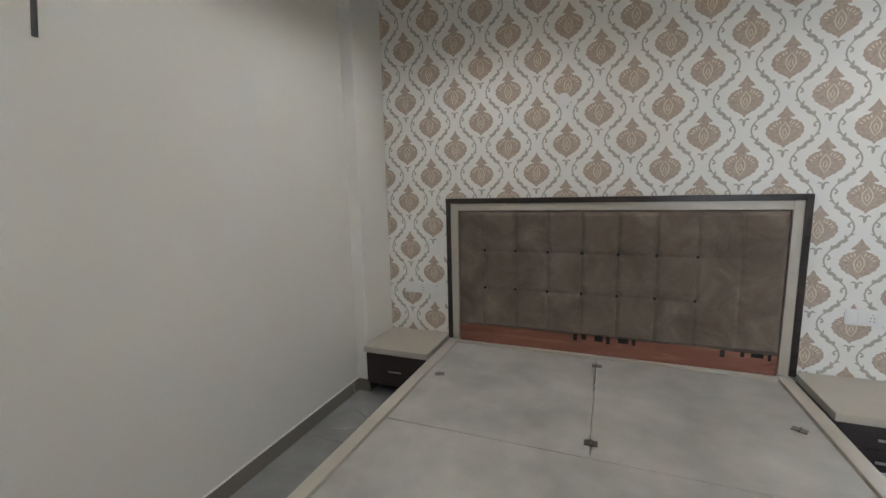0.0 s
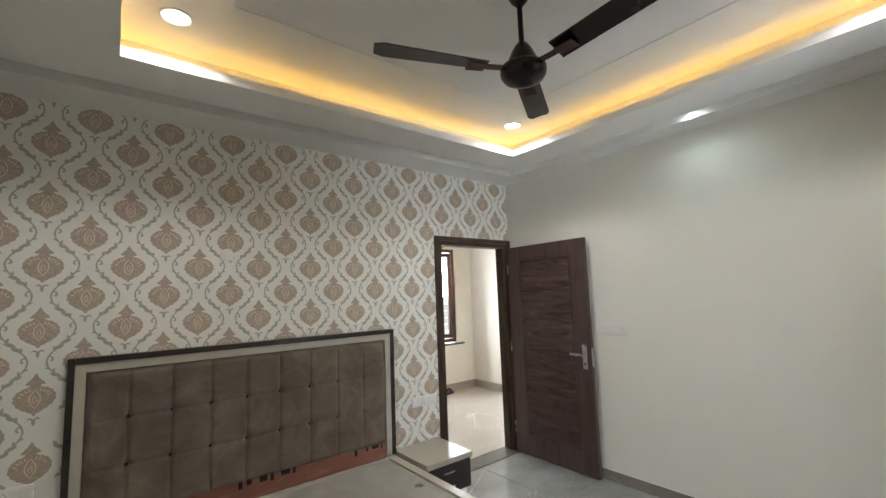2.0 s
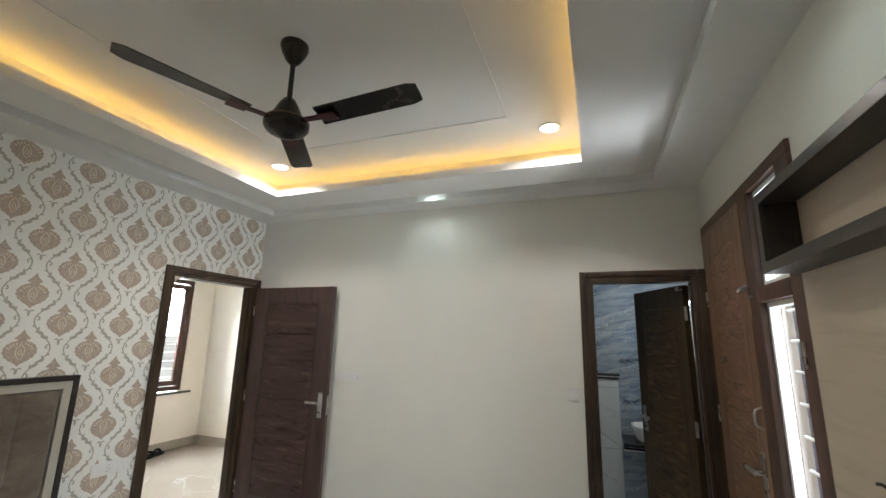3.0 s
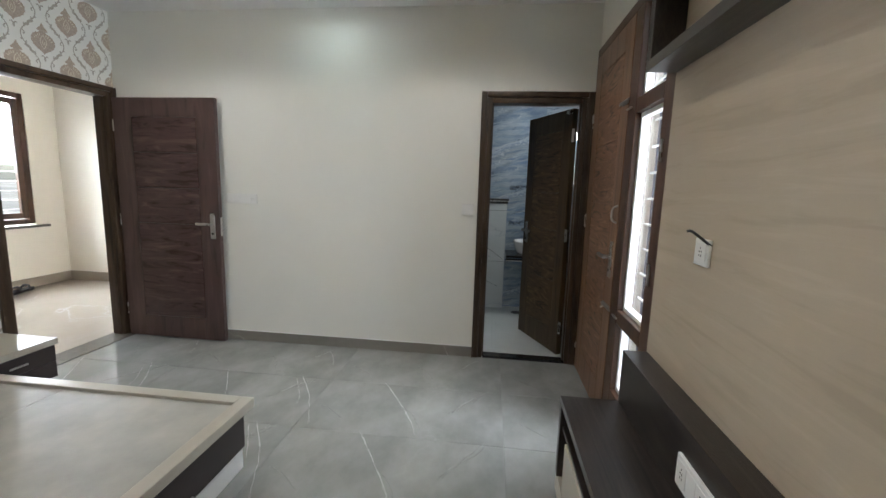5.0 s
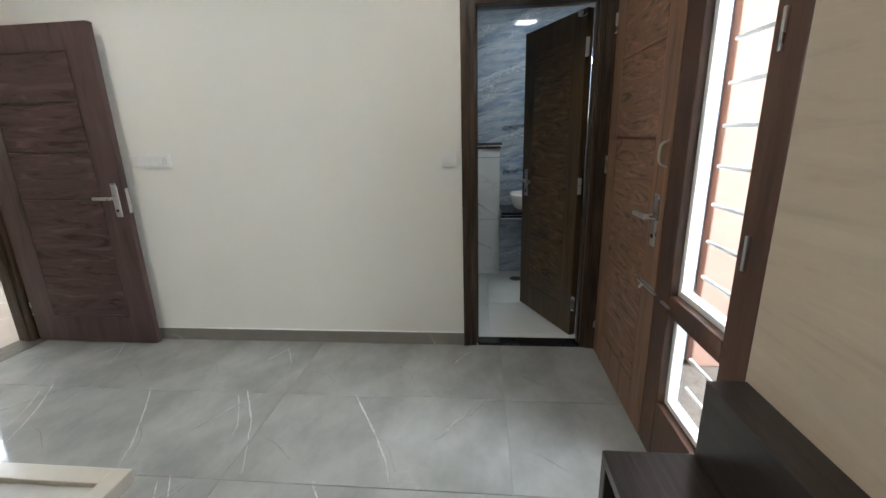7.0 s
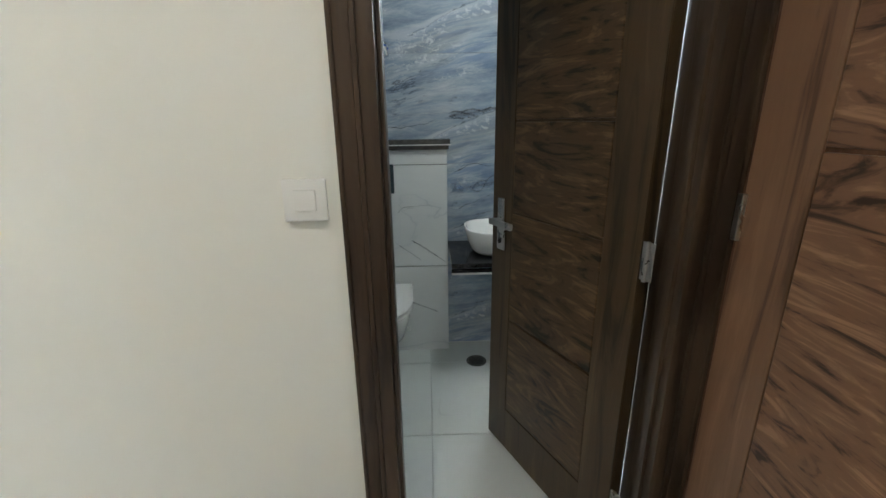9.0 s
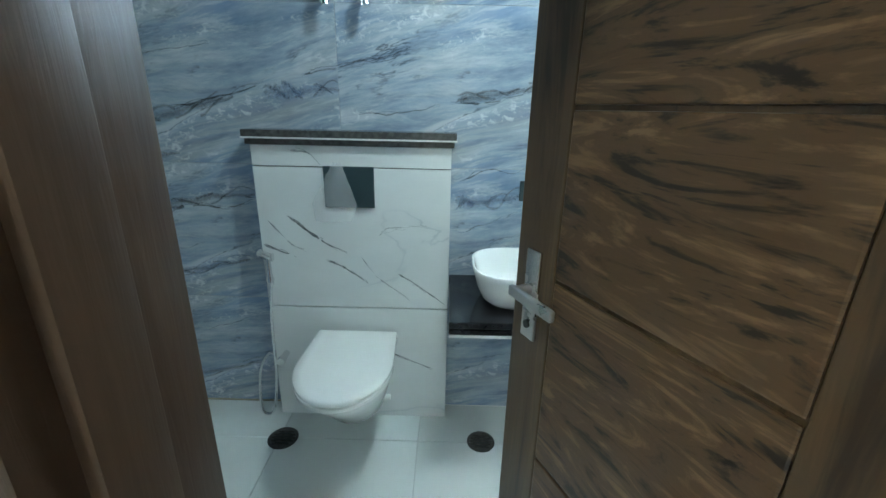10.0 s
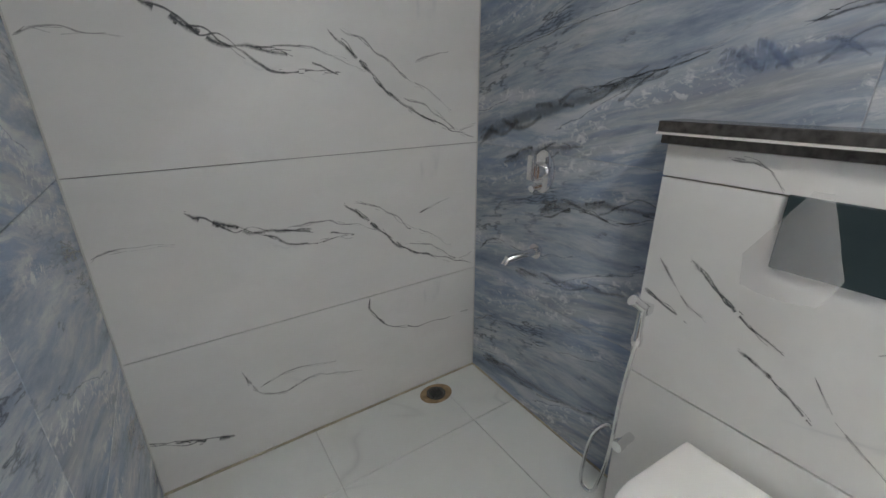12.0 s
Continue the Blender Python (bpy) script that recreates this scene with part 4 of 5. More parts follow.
# ---- television wall ----
YP = -1.203
structure("wall_panel", B(-0.95, 1.366, YS + 0.002, YP, 0.03, 2.165, 0.002), "tvpanel", "beige grained laminate wall panel")
tv = thing("tv_unit", "low dark wenge television unit with beige drawers", "tv cabinet", (0.3, -0.98, 0))
part("top", B(-0.95, 1.365, YP + 0.001, -0.848, 0.446, 0.480, 0.003), "wenge", tv)
part("end_panel", B(1.325, 1.365, YP + 0.001, -0.848, 0.10, 0.445, 0.003), "wenge", tv)
part("end_panel", B(-0.95, -0.91, YP + 0.001, -0.848, 0.10, 0.445, 0.003), "wenge", tv)
part("base", B(-0.94, 1.365, YP + 0.001, -0.852, 0.012, 0.099, 0.003), "beige", tv, "beige base")
part("back", B(-0.909, 1.324, YP + 0.001, YP + 0.012, 0.10, 0.444), "wenge", tv)
part("backsplash", B(-0.95, 1.358, YP + 0.001, -1.100, 0.482, 0.722, 0.002), "wenge", tv, "dark wenge upstand with a mitred top")
for x0, x1 in ((0.60, 1.215), (-0.03, 0.59), (-0.66, -0.04)):
    d = part("drawer", B(x0, x1, -0.868, -0.852, 0.105, 0.335, 0.002), "beige", tv, "beige drawer front")
    xc = (x0 + x1) / 2
    part("handle", B(xc - 0.06, xc + 0.06, -0.832, -0.824, 0.225, 0.239, 0.003), "steel", d, "steel bar pull")
    for xs_ in (xc - 0.055, xc + 0.047):
        part("standoff", B(xs_, xs_ + 0.008, -0.852, -0.830, 0.228, 0.236), "steel", d)
part("shelf", B(-0.909, 1.324, YP + 0.012, -0.86, 0.336, 0.352, 0.002), "wenge", tv)
sh = thing("wall_shelf", "dark wenge open box shelf on the wall panel", "shelf", (0.2, -1.07, 1.85))
part("bottom_board", B(-0.75, 1.357, YP + 0.001, -1.082, 1.892, 1.932, 0.002), "wenge", sh)
part("top_board", B(-0.75, 1.357, YP + 0.001, -1.082, 2.153, 2.191, 0.002), "wenge", sh)
part("end_board", B(1.313, 1.357, YP + 0.001, -1.082, 1.933, 2.152, 0.002), "wenge", sh)
part("end_board", B(-0.75, -0.71, YP + 0.001, -1.082, 1.933, 2.152, 0.002), "wenge", sh)


def switch_plate(label, axis, sgn, f, a0, a1, z0, z1, mods, pins=(), group=""):
    """A white wall plate with rockers or pin sockets. axis: that along the wall; f: the wall's face."""
    def bx(u0, u1, d0, d1, q0, q1, bev=0.0):
        d0, d1 = sorted((f + sgn * d0, f + sgn * d1))
        return B(u0, u1, d0, d1, q0, q1, bev) if axis == "x" else B(d0, d1, u0, u1, q0, q1, bev)
    c = (((a0 + a1) / 2, f, z0) if axis == "x" else (f, (a0 + a1) / 2, z0))
    t = thing("switch_plate", label, "switch", c, group)
    part("plate", bx(a0, a1, 0.0, 0.011, z0, z1, 0.003), "plastic", t, smooth=True)
    n, mg, mz = mods, (0.021 if mods == 1 and not pins else 0.012), (0.022 if mods == 1 and not pins else 0.014)
    w = (a1 - a0 - 2 * mg) / n
    for k in range(n):
        u = a0 + mg + w * k
        p = part("rocker", bx(u + 0.0015, u + w - 0.0015, 0.0105, 0.0135, z0 + mz, z1 - mz, 0.001), "plastic", t)
        if k in pins:
            for du, dz in (((0.5, 0.66), (0.40, 0.53), (0.60, 0.53), (0.40, 0.38), (0.60, 0.38)) if w > 0.05 else ((0.5, 0.72), (0.3, 0.52), (0.7, 0.52), (0.3, 0.3), (0.7, 0.3))):
                part("pin_hole", bx(u + w * du - 0.0018, u + w * du + 0.0018, 0.0136, 0.0142, z0 + (z1 - z0) * dz - 0.003, z0 + (z1 - z0) * dz + 0.003), "black", p)
    return t


switch_plate("white switch plate on the wallpaper beside the bed", "x", -1, YN - 0.005, -1.02, -0.765, 0.645, 0.728, 6, (3,))
switch_plate("white switch plate on the wallpaper near the doorway", "x", -1, YN - 0.005, 1.568, 1.828, 0.648, 0.735, 6, (2,))
switch_plate("white switch plate on the cream wall beside the open door", "y", -1, XE, 1.497, 1.770, 1.222, 1.304, 5, (0,))
switch_plate("square white switch beside the bathroom door", "y", -1, XE, -0.347, -0.256, 1.195, 1.283, 1)
switch_plate("white plate of sockets on the television upstand", "x", 1, -1.100, 0.505, 0.752, 0.540, 0.640, 4, (1, 3))
switch_plate("white socket on the beige wall panel", "x", 1, YP, 0.930, 1.020, 1.178, 1.268, 1, (0,))
t = thing("cable", "short black cable sticking out of the beige panel", "cable", (0.95, YP, 1.27))
part("sheath", tube(bmesh.new(), curve_pts([(0.934, YP + 0.001, 1.250), (0.937, YP + 0.020, 1.263), (0.960, YP + 0.036, 1.281), (0.983, YP + 0.046, 1.292), (0.998, YP + 0.050, 1.290)], 6), 0.0048), "black", t, smooth=True)
t = thing("wall_cover", "round white cover plate on the wallpaper", "cover plate", (0.11, YN, 1.93))
part("disc", lathe(bmesh.new(), [(0.043, 0.0), (0.043, -0.004), (0.038, -0.007), (0.01, -0.008)], 0.11, YN - 0.005, 1.93, "y", 28), "plastic", t, smooth=True)
t = thing("hanging_cable", "dark grey cable end hanging from the wall", "cable", (XW, 0.85, 1.9))
part("sheath", tube(bmesh.new(), curve_pts([(XW, 0.815, 2.20), (XW + 0.03, 0.815, 2.18), (XW + 0.03, 0.813, 2.05), (XW + 0.03, 0.798, 1.89)], 6), 0.008), "cable", t, smooth=True)

# ---- ceiling fan ----
FX, FY = 0.858, 0.765
fan = thing("ceiling_fan", "dark bronze ceiling fan with three blades, at rest", "ceiling fan", (FX, FY, 2.5))
part("canopy", lathe(bmesh.new(), [(0.062, 0.0), (0.064, -0.012), (0.058, -0.035), (0.036, -0.08), (0.016, -0.102), (0.012, -0.105)], FX, FY, ZT), "fan", fan, smooth=True)
part("downrod", lathe(bmesh.new(), [(0.0115, 0.0), (0.0115, -0.21)], FX, FY, 2.86, n=14), "fan", fan, smooth=True)
part("lower_cup", lathe(bmesh.new(), [(0.014, 0.125), (0.026, 0.115), (0.044, 0.085), (0.062, 0.045), (0.074, 0.02), (0.078, 0.012)], FX, FY, 2.555), "fan", fan, smooth=True)
part("trim_ring", lathe(bmesh.new(), [(0.079, 0.012), (0.094, 0.008), (0.098, 0.002), (0.094, -0.002)], FX, FY, 2.558), "fan_trim", fan, "bronze ring", smooth=True)
part("motor", lathe(bmesh.new(), [(0.092, 0.005), (0.099, -0.008), (0.097, -0.026), (0.084, -0.045), (0.060, -0.058), (0.030, -0.064), (0.004, -0.065)], FX, FY, 2.558), "fan", fan, smooth=True)
for a in (-87.5, 32.5, 152.5):
    bm = bmesh.new()
    rows = []
    for i in range(13):
        u = i / 12
        r = 0.165 + u * 0.465
        w = 0.050 + 0.010 * u - (0.016 * max(0, (u - 0.93) / 0.07))
        rows.append([bm.verts.new((r, s * w, -0.012 * s * (1 - 0.4 * u) + 0.038 * u + zz)) for s, zz in ((-1, 0), (0, 0.002), (1, 0), (1, -0.005), (0, -0.003), (-1, -0.005))])
    for p, q in zip(rows, rows[1:]):
        for k in range(6):
            bm.faces.new((p[k], p[(k + 1) % 6], q[(k + 1) % 6], q[k]))
    bm.faces.new(rows[0])
    bm.faces.new(rows[-1])
    bmesh.ops.transform(bm, matrix=pose(FX, FY, 2.568, 0, 0, a), verts=bm.verts)
    bl = part("blade", bm, "fan", fan, smooth=True)
    bm = bmesh.new()
    box(bm, 0.085, 0.19, -0.018, 0.018, -0.010, -0.004, 0.003)
    box(bm, 0.17, 0.25, -0.030, 0.030, -0.012, -0.007, 0.003)
    bmesh.ops.transform(bm, matrix=pose(FX, FY, 2.566, 0, 0, a), verts=bm.verts)
    part("blade_arm", bm, "fan_mark", bl, "maroon blade arm")

# ---- passage beyond the doorway ----
structure("passage_floor", B(0.6, 4.66, YN + T, 5.42, -0.12, -0.002), "farfloor", "polished cream tile floor")
bm = bmesh.new()
box(bm, 0.6, 3.23, 5.25, 5.40, 0, 3.0)
box(bm, 4.17, 4.66, 5.25, 5.40, 0, 3.0)
box(bm, 3.23, 4.17, 5.25, 5.40, 0, 0.78)
box(bm, 3.23, 4.17, 5.25, 5.40, 2.38, 3.0)
structure("wall_passage_north", bm, "farwall", "cream wall with a window")
structure("wall_passage_east", B(4.54, 4.66, YN + T, 5.25, 0, 3.0), "farwall", "cream wall")
structure("wall_passage_west", B(0.5, 0.6, YN + T, 5.25, 0, 3.0), "farwall", "cream wall")
structure("wall_passage_south", B(BX0, 4.54, YN, YN + T, 0, 3.0), "farwall", "cream wall")
structure("passage_ceiling", B(0.6, 4.54, YN + T, 5.25, 2.70, 2.76), "ceiling", "white ceiling")
bm = bmesh.new()
box(bm, 0.6, 4.54, 5.236, 5.25, 0, 0.12, 0.003)
box(bm, 4.526, 4.54, YN + T, 5.236, 0, 0.12, 0.003)
structure("passage_baseboard", bm, "farskirt", "grey-brown tile skirting")
t = thing("window_2", "brown wooden casement window with bright daylight behind bars", "window", (3.6, 5.25, 0.78))
t["kind"] = "structure"
for nm, x0, x1, z0, z1 in (("window_frame", 3.23, 3.29, 0.80, 2.38), ("window_frame", 4.11, 4.17, 0.80, 2.38), ("window_frame", 3.29, 4.11, 2.32, 2.38), ("window_frame", 3.29, 4.11, 0.80, 0.86), ("mullion", 3.665, 3.735, 0.86, 2.32)):
    part(nm, B(x0, x1, 5.262, 5.34, z0, z1, 0.005), "winwood", t)
for a, c in ((3.292, 3.663), (3.737, 4.108)):
    bm = bmesh.new()
    for x0, x1, z0, z1 in ((a, a + 0.07, 0.872, 2.308), (c - 0.07, c, 0.872, 2.308), (a + 0.07, c - 0.07, 0.872, 0.94), (a + 0.07, c - 0.07, 2.24, 2.308)):
        box(bm, x0, x1, 5.27, 5.31, z0, z1, 0.004)
    s = part("casement", bm, "winwood", t)
    part("pane", B(a + 0.068, c - 0.068, 5.287, 5.292, 0.938, 2.242), "glass", s).visible_shadow = False
for k in range(11):
    z = 0.98 + 0.115 * k
    part("bar", tube(bmesh.new(), [(3.25, 5.36, z), (4.15, 5.36, z)], 0.007, 8), "white_metal", t, smooth=True)
part("sill", B(3.16, 4.30, 5.20, 5.262, 0.755, 0.785, 0.005), "threshold", t, "dark stone sill")
t = thing("slippers", "dark rubber slippers lying on the passage floor", "footwear", (3.75, 5.12, 0))
for dx, dy, a in ((0.0, 0.0, 25), (0.13, 0.04, 10)):
    bm = bmesh.new()
    rounded_prism(bm, lambda l: [((0.13 * math.cos(q) * (1 - 0.05 * l[1])), 0.05 * math.sin(q) * (1 + 0.15 * math.cos(q)), l[0]) for q in [2 * math.pi * i / 18 for i in range(18)]], [(0.002, 0.6), (0.008, 0), (0.026, 0), (0.03, 0.5)])
    bmesh.ops.transform(bm, matrix=pose(3.72 + dx, 5.10 + dy, 0, 0, 0, a), verts=bm.verts)
    so = part("sole", bm, "cloth", t, smooth=True)
    bm = tube(bmesh.new(), curve_pts([(0.01, -0.05, 0.025), (0.03, -0.035, 0.06), (0.04, 0, 0.07), (0.03, 0.035, 0.06), (0.01, 0.05, 0.025)], 5), 0.014, 8)
    bmesh.ops.transform(bm, matrix=pose(3.72 + dx, 5.10 + dy, 0, 0, 0, a), verts=bm.verts)
    part("strap", bm, "cloth", so, smooth=True)

# ---- bathroom ----
structure("bath_floor", B(BX0, BX1, BY0, BY1, -0.12, BZ - 0.006), "whitegrout", "grout under white tiles")
structure("wall_bath_north", B(BX0 - 0.06, BX1 + 0.15, BY1 + 0.012, BY1 + 0.13, 0, 3.0), "dark_joint", "wall behind marble tiles")
bm = bmesh.new()
WY0, WY1, WZ0, WZ1 = -1.56, -1.055, 1.46, 2.10
box(bm, BX1 + 0.012, BX1 + 0.15, WY1, BY1 + 0.012, 0, 3.0)
box(bm, BX1 + 0.012, BX1 + 0.15, BY0 - 0.1, WY0, 0, 3.0)
box(bm, BX1 + 0.012, BX1 + 0.15, WY0, WY1, 0, WZ0)
box(bm, BX1 + 0.012, BX1 + 0.15, WY0, WY1, WZ1, 3.0)
structure("wall_bath_east", bm, "wall", "wall behind blue tiles")
structure("wall_bath_south", B(BX0, BX1 + 0.012, BY0 - 0.1, BY0, 0, 3.0), "marble", "white marble wall")
structure("bath_ceiling", B(BX0, BX1 + 0.012, BY0, BY1 + 0.012, 2.50, 2.56), "ceiling", "white ceiling")
t = thing("window_3", "white louvred ventilator window", "window", (BX1, -1.3, WZ0))
t["kind"] = "structure"
for y0, y1, z0, z1 in ((WY0, WY0 + 0.03, WZ0, WZ1), (WY1 - 0.03, WY1, WZ0, WZ1), (WY0 + 0.03, WY1 - 0.03, WZ0, WZ0 + 0.03), (WY0 + 0.03, WY1 - 0.03, WZ1 - 0.03, WZ1)):
    part("window_frame", B(BX1 + 0.02, BX1 + 0.07, y0, y1, z0, z1, 0.003), "white_metal", t)
for k in range(6):
    z = WZ0 + 0.08 + 0.095 * k
    bm = B(-0.003, 0.003, WY0 + 0.032, WY1 - 0.032, -0.05, 0.05)
    bmesh.ops.transform(bm, matrix=pose(BX1 + 0.05, 0, z, 0, -28, 0), verts=bm.verts)
    part("louvre", bm, "glass", t, "frosted glass louvre").visible_shadow = False

bl = thing("bath_ceiling_light", "round cool white light on the bathroom ceiling", "ceiling light", (3.75, -0.95, 2.5))
part("bezel", lathe(bmesh.new(), [(0.10, 0.0), (0.10, -0.015), (0.092, -0.02)], 3.75, -0.95, 2.5), "plastic", bl, smooth=True)
part("diffuser", lathe(bmesh.new(), [(0.092, -0.018), (0.085, -0.022), (0.01, -0.023)], 3.75, -0.95, 2.5), "led_bath", bl, smooth=True)
area("bath_lamp", (3.75, -0.95, 2.47), (3.75, -0.95, 0), 0.20, 0.20, 2.0, (0.95, 1.0, 0.98))

CXF = 4.335  # face of the boxed cistern
cs = thing("cistern_wall", "boxed cistern wall in white marble tiles with a granite ledge", "cistern wall", (4.38, -0.28, BZ))
cs["kind"] = "structure"
part("core", B(CXF + 0.012, BX1, -0.662, 0.094, BZ, 1.245), "grout", cs)
for z0, z1 in ((BZ, 0.574), (0.578, 1.165), (1.169, 1.246)):
    part("tile", B(CXF, CXF + 0.011, -0.665, 0.097, z0, z1, 0.0015, 1), "marble", cs)
part("ledge", B(CXF - 0.022, BX1 - 0.001, -0.683, 0.117, 1.276, 1.302, 0.003), "granite_grey", cs, "speckled dark granite ledge")
part("ledge_lip", B(CXF - 0.014, BX1 - 0.001, -0.675, 0.109, 1.248, 1.270, 0.003), "granite_grey", cs, "speckled dark granite ledge")
part("groove_line", B(CXF - 0.024, BX1 - 0.001, -0.685, 0.119, 1.2702, 1.2758), "plastic", cs, "white joint line")

t = thing("flush_plate", "dark glass flush plate partly wrapped in clear film", "flush plate", (CXF, -0.273, 1.01))
part("plate", B(CXF - 0.010, CXF, -0.370, -0.176, 1.012, 1.172, 0.003), "darkglass", t)
bm = bmesh.new()
rows = []
for j in range(11):
    z = 1.188 - 0.023 * j
    rows.append([bm.verts.new((CXF - 0.016 - 0.022 * math.sin(math.pi * i / 10) * (0.3 + 0.07 * j) - 0.006 * noise.noise(Vector((i * 0.9, j * 0.9, 2))), -0.232 + 0.0025 * j + (i - 5) * (0.0030 + 0.0021 * min(j, 7) - 0.0012 * max(0, j - 7)) + 0.004 * noise.noise(Vector((j * 1.3, i, 5))), z)) for i in range(11)])
for p, q in zip(rows, rows[1:]):
    for i in range(10):
        bm.faces.new((p[i], p[i + 1], q[i + 1], q[i]))
part("film", bm, "film", t, "crumpled clear plastic film", smooth=True)

# wall-hung toilet
WY, WX = -0.283, CXF
wc = thing("toilet", "white wall-hung ceramic toilet with its lid closed", "toilet", (4.1, WY, 0.1))


def wc_outline(z, length, half, back=0.0):
    out = []
    n = 30
    for i in range(n + 1):
        a = -math.pi / 2 + math.pi * i / n
        out.append((WX - back - (length - half * 1.32) - half * 1.32 * math.cos(a), WY + half * math.sin(a), z))
    out.append((WX - back, WY + half * 0.93, z))
    out.append((WX - back, WY - half * 0.93, z))
    return out


bm = bmesh.new()
rounded_prism(bm, lambda l: wc_outline(*l), [(0.150, 0.19, 0.085), (0.165, 0.22, 0.10), (0.20, 0.265, 0.120), (0.29, 0.345, 0.142), (0.36, 0.415, 0.158), (0.415, 0.450, 0.165), (0.432, 0.450, 0.165)])
part("bowl", bm, "ceramic", wc, smooth=True)
bm = bmesh.new()
rounded_prism(bm, lambda l: wc_outline(*l), [(0.436, 0.470, 0.176, 0.022), (0.440, 0.474, 0.180, 0.022), (0.452, 0.474, 0.180, 0.022), (0.456, 0.470, 0.175, 0.022)])
part("seat", bm, "ceramic", wc, smooth=True)
bm = bmesh.new()
rounded_prism(bm, lambda l: wc_outline(*l), [(0.459, 0.470, 0.176, 0.022), (0.462, 0.474, 0.180, 0.022), (0.472, 0.474, 0.180, 0.022), (0.479, 0.464, 0.171, 0.027), (0.483, 0.43, 0.140, 0.05)])
part("lid", bm, "ceramic", wc, "white lid, closed", smooth=True)
for s in (-1, 1):
    part("bolt_cap", tube(bmesh.new(), [(4.16, WY + s * 0.13, 0.26), (4.16, WY + s * 0.155, 0.26)], 0.012), "plastic", wc, smooth=True)

# hand spray
t = thing("hand_spray", "chrome hand spray on its holder with a looping hose", "hand spray", (CXF, 0.06, 0.1))
part("holder", B(CXF - 0.03, CXF, 0.05, 0.085, 0.785, 0.815, 0.005), "chrome", t, smooth=True)
part("spray_head", lathe(bmesh.new(), [(0.014, 0.0), (0.017, 0.02), (0.012, 0.045), (0.011, 0.11), (0.013, 0.13)], CXF - 0.045, 0.060, 0.695, n=16), "chrome", t, smooth=True)
part("spray_rose", tube(bmesh.new(), [(CXF - 0.045, 0.06, 0.815), (CXF - 0.075, 0.075, 0.84)], 0.016), "chrome", t, smooth=True)
part("hose", tube(bmesh.new(), curve_pts([(CXF - 0.045, 0.060, 0.70), (CXF - 0.045, 0.075, 0.50), (CXF - 0.04, 0.085, 0.25), (CXF - 0.045, 0.11, 0.08), (CXF - 0.05, 0.145, 0.055), (CXF - 0.05, 0.165, 0.10), (CXF - 0.045, 0.15, 0.28), (CXF - 0.035, 0.11, 0.36), (CXF - 0.03, 0.085, 0.355)], 8), 0.0065), "chrome", t, smooth=True)
part("angle_valve", tube(bmesh.new(), [(CXF, 0.045, 0.345), (CXF - 0.05, 0.045, 0.345)], 0.014), "chrome", t, smooth=True)
part("valve_knob", tube(bmesh.new(), [(CXF - 0.05, 0.045, 0.345), (CXF - 0.075, 0.045, 0.345)], 0.018), "chrome", t, smooth=True)

# shower mixer and spout
t = thing("shower_mixer", "chrome wall mixer with a lever and diverter", "shower mixer", (BX1, 0.58, 1.0))
part("wall_plate", lathe(bmesh.new(), [(0.050, 0.0), (0.050, -0.008), (0.044, -0.012), (0.01, -0.013)], BX1, 0.58, 1.095, "x", 36, 1.0, 1.55), "chrome", t, smooth=True)
part("body", tube(bmesh.new(), [(BX1 - 0.01, 0.58, 1.10), (BX1 - 0.055, 0.58, 1.10)], 0.032, 20), "chrome", t, smooth=True)
part("lever", B(BX1 - 0.075, BX1 - 0.055, 0.565, 0.595, 1.07, 1.16, 0.006, 3), "chrome", t, smooth=True)
part("diverter", tube(bmesh.new(), [(BX1 - 0.01, 0.605, 1.035), (BX1 - 0.035, 0.605, 1.03)], 0.014), "chrome", t, smooth=True)
t = thing("bath_spout", "chrome wall spout below the mixer", "spout", (BX1, 0.585, 0.78))
part("flange", tube(bmesh.new(), [(BX1, 0.585, 0.785), (BX1 - 0.012, 0.585, 0.785)], 0.03, 20), "chrome", t, smooth=True)
part("spout_pipe", tube(bmesh.new(), [(BX1 - 0.01, 0.585, 0.785), (BX1 - 0.14, 0.60, 0.775), (BX1 - 0.15, 0.60, 0.755)], 0.015, 14), "chrome", t, smooth=True)
for y in (-0.205, -0.345):
    t = thing("angle_valve", "chrome angle valve with a hose on the blue wall", "valve", (BX1, y, 1.75), "valves over the cistern")
    part("flange", tube(bmesh.new(), [(BX1, y, 1.77), (BX1 - 0.006, y, 1.77)], 0.026, 18), "chrome", t, smooth=True)
    part("body", tube(bmesh.new(), [(BX1 - 0.005, y, 1.77), (BX1 - 0.06, y, 1.77)], 0.013, 14), "chrome", t, smooth=True)
    kn = part("knob", tube(bmesh.new(), [(BX1 - 0.055, y, 1.765), (BX1 - 0.062, y - 0.012, 1.718)], 0.016, 14), "chrome", t, smooth=True)
    part("ring", tube(bmesh.new(), [(BX1 - 0.056, y - 0.001, 1.776), (BX1 - 0.055, y, 1.764)], 0.0165, 14), "blue_ring", kn, "blue plastic ring", smooth=True)
    part("hose", tube(bmesh.new(), curve_pts([(BX1 - 0.045, y, 1.775), (BX1 - 0.045, y + 0.012, 1.85), (BX1 - 0.03, y + 0.03, 1.98), (BX1 - 0.03, y + 0.03, 2.12)], 6), 0.007), "chrome", t, smooth=True)

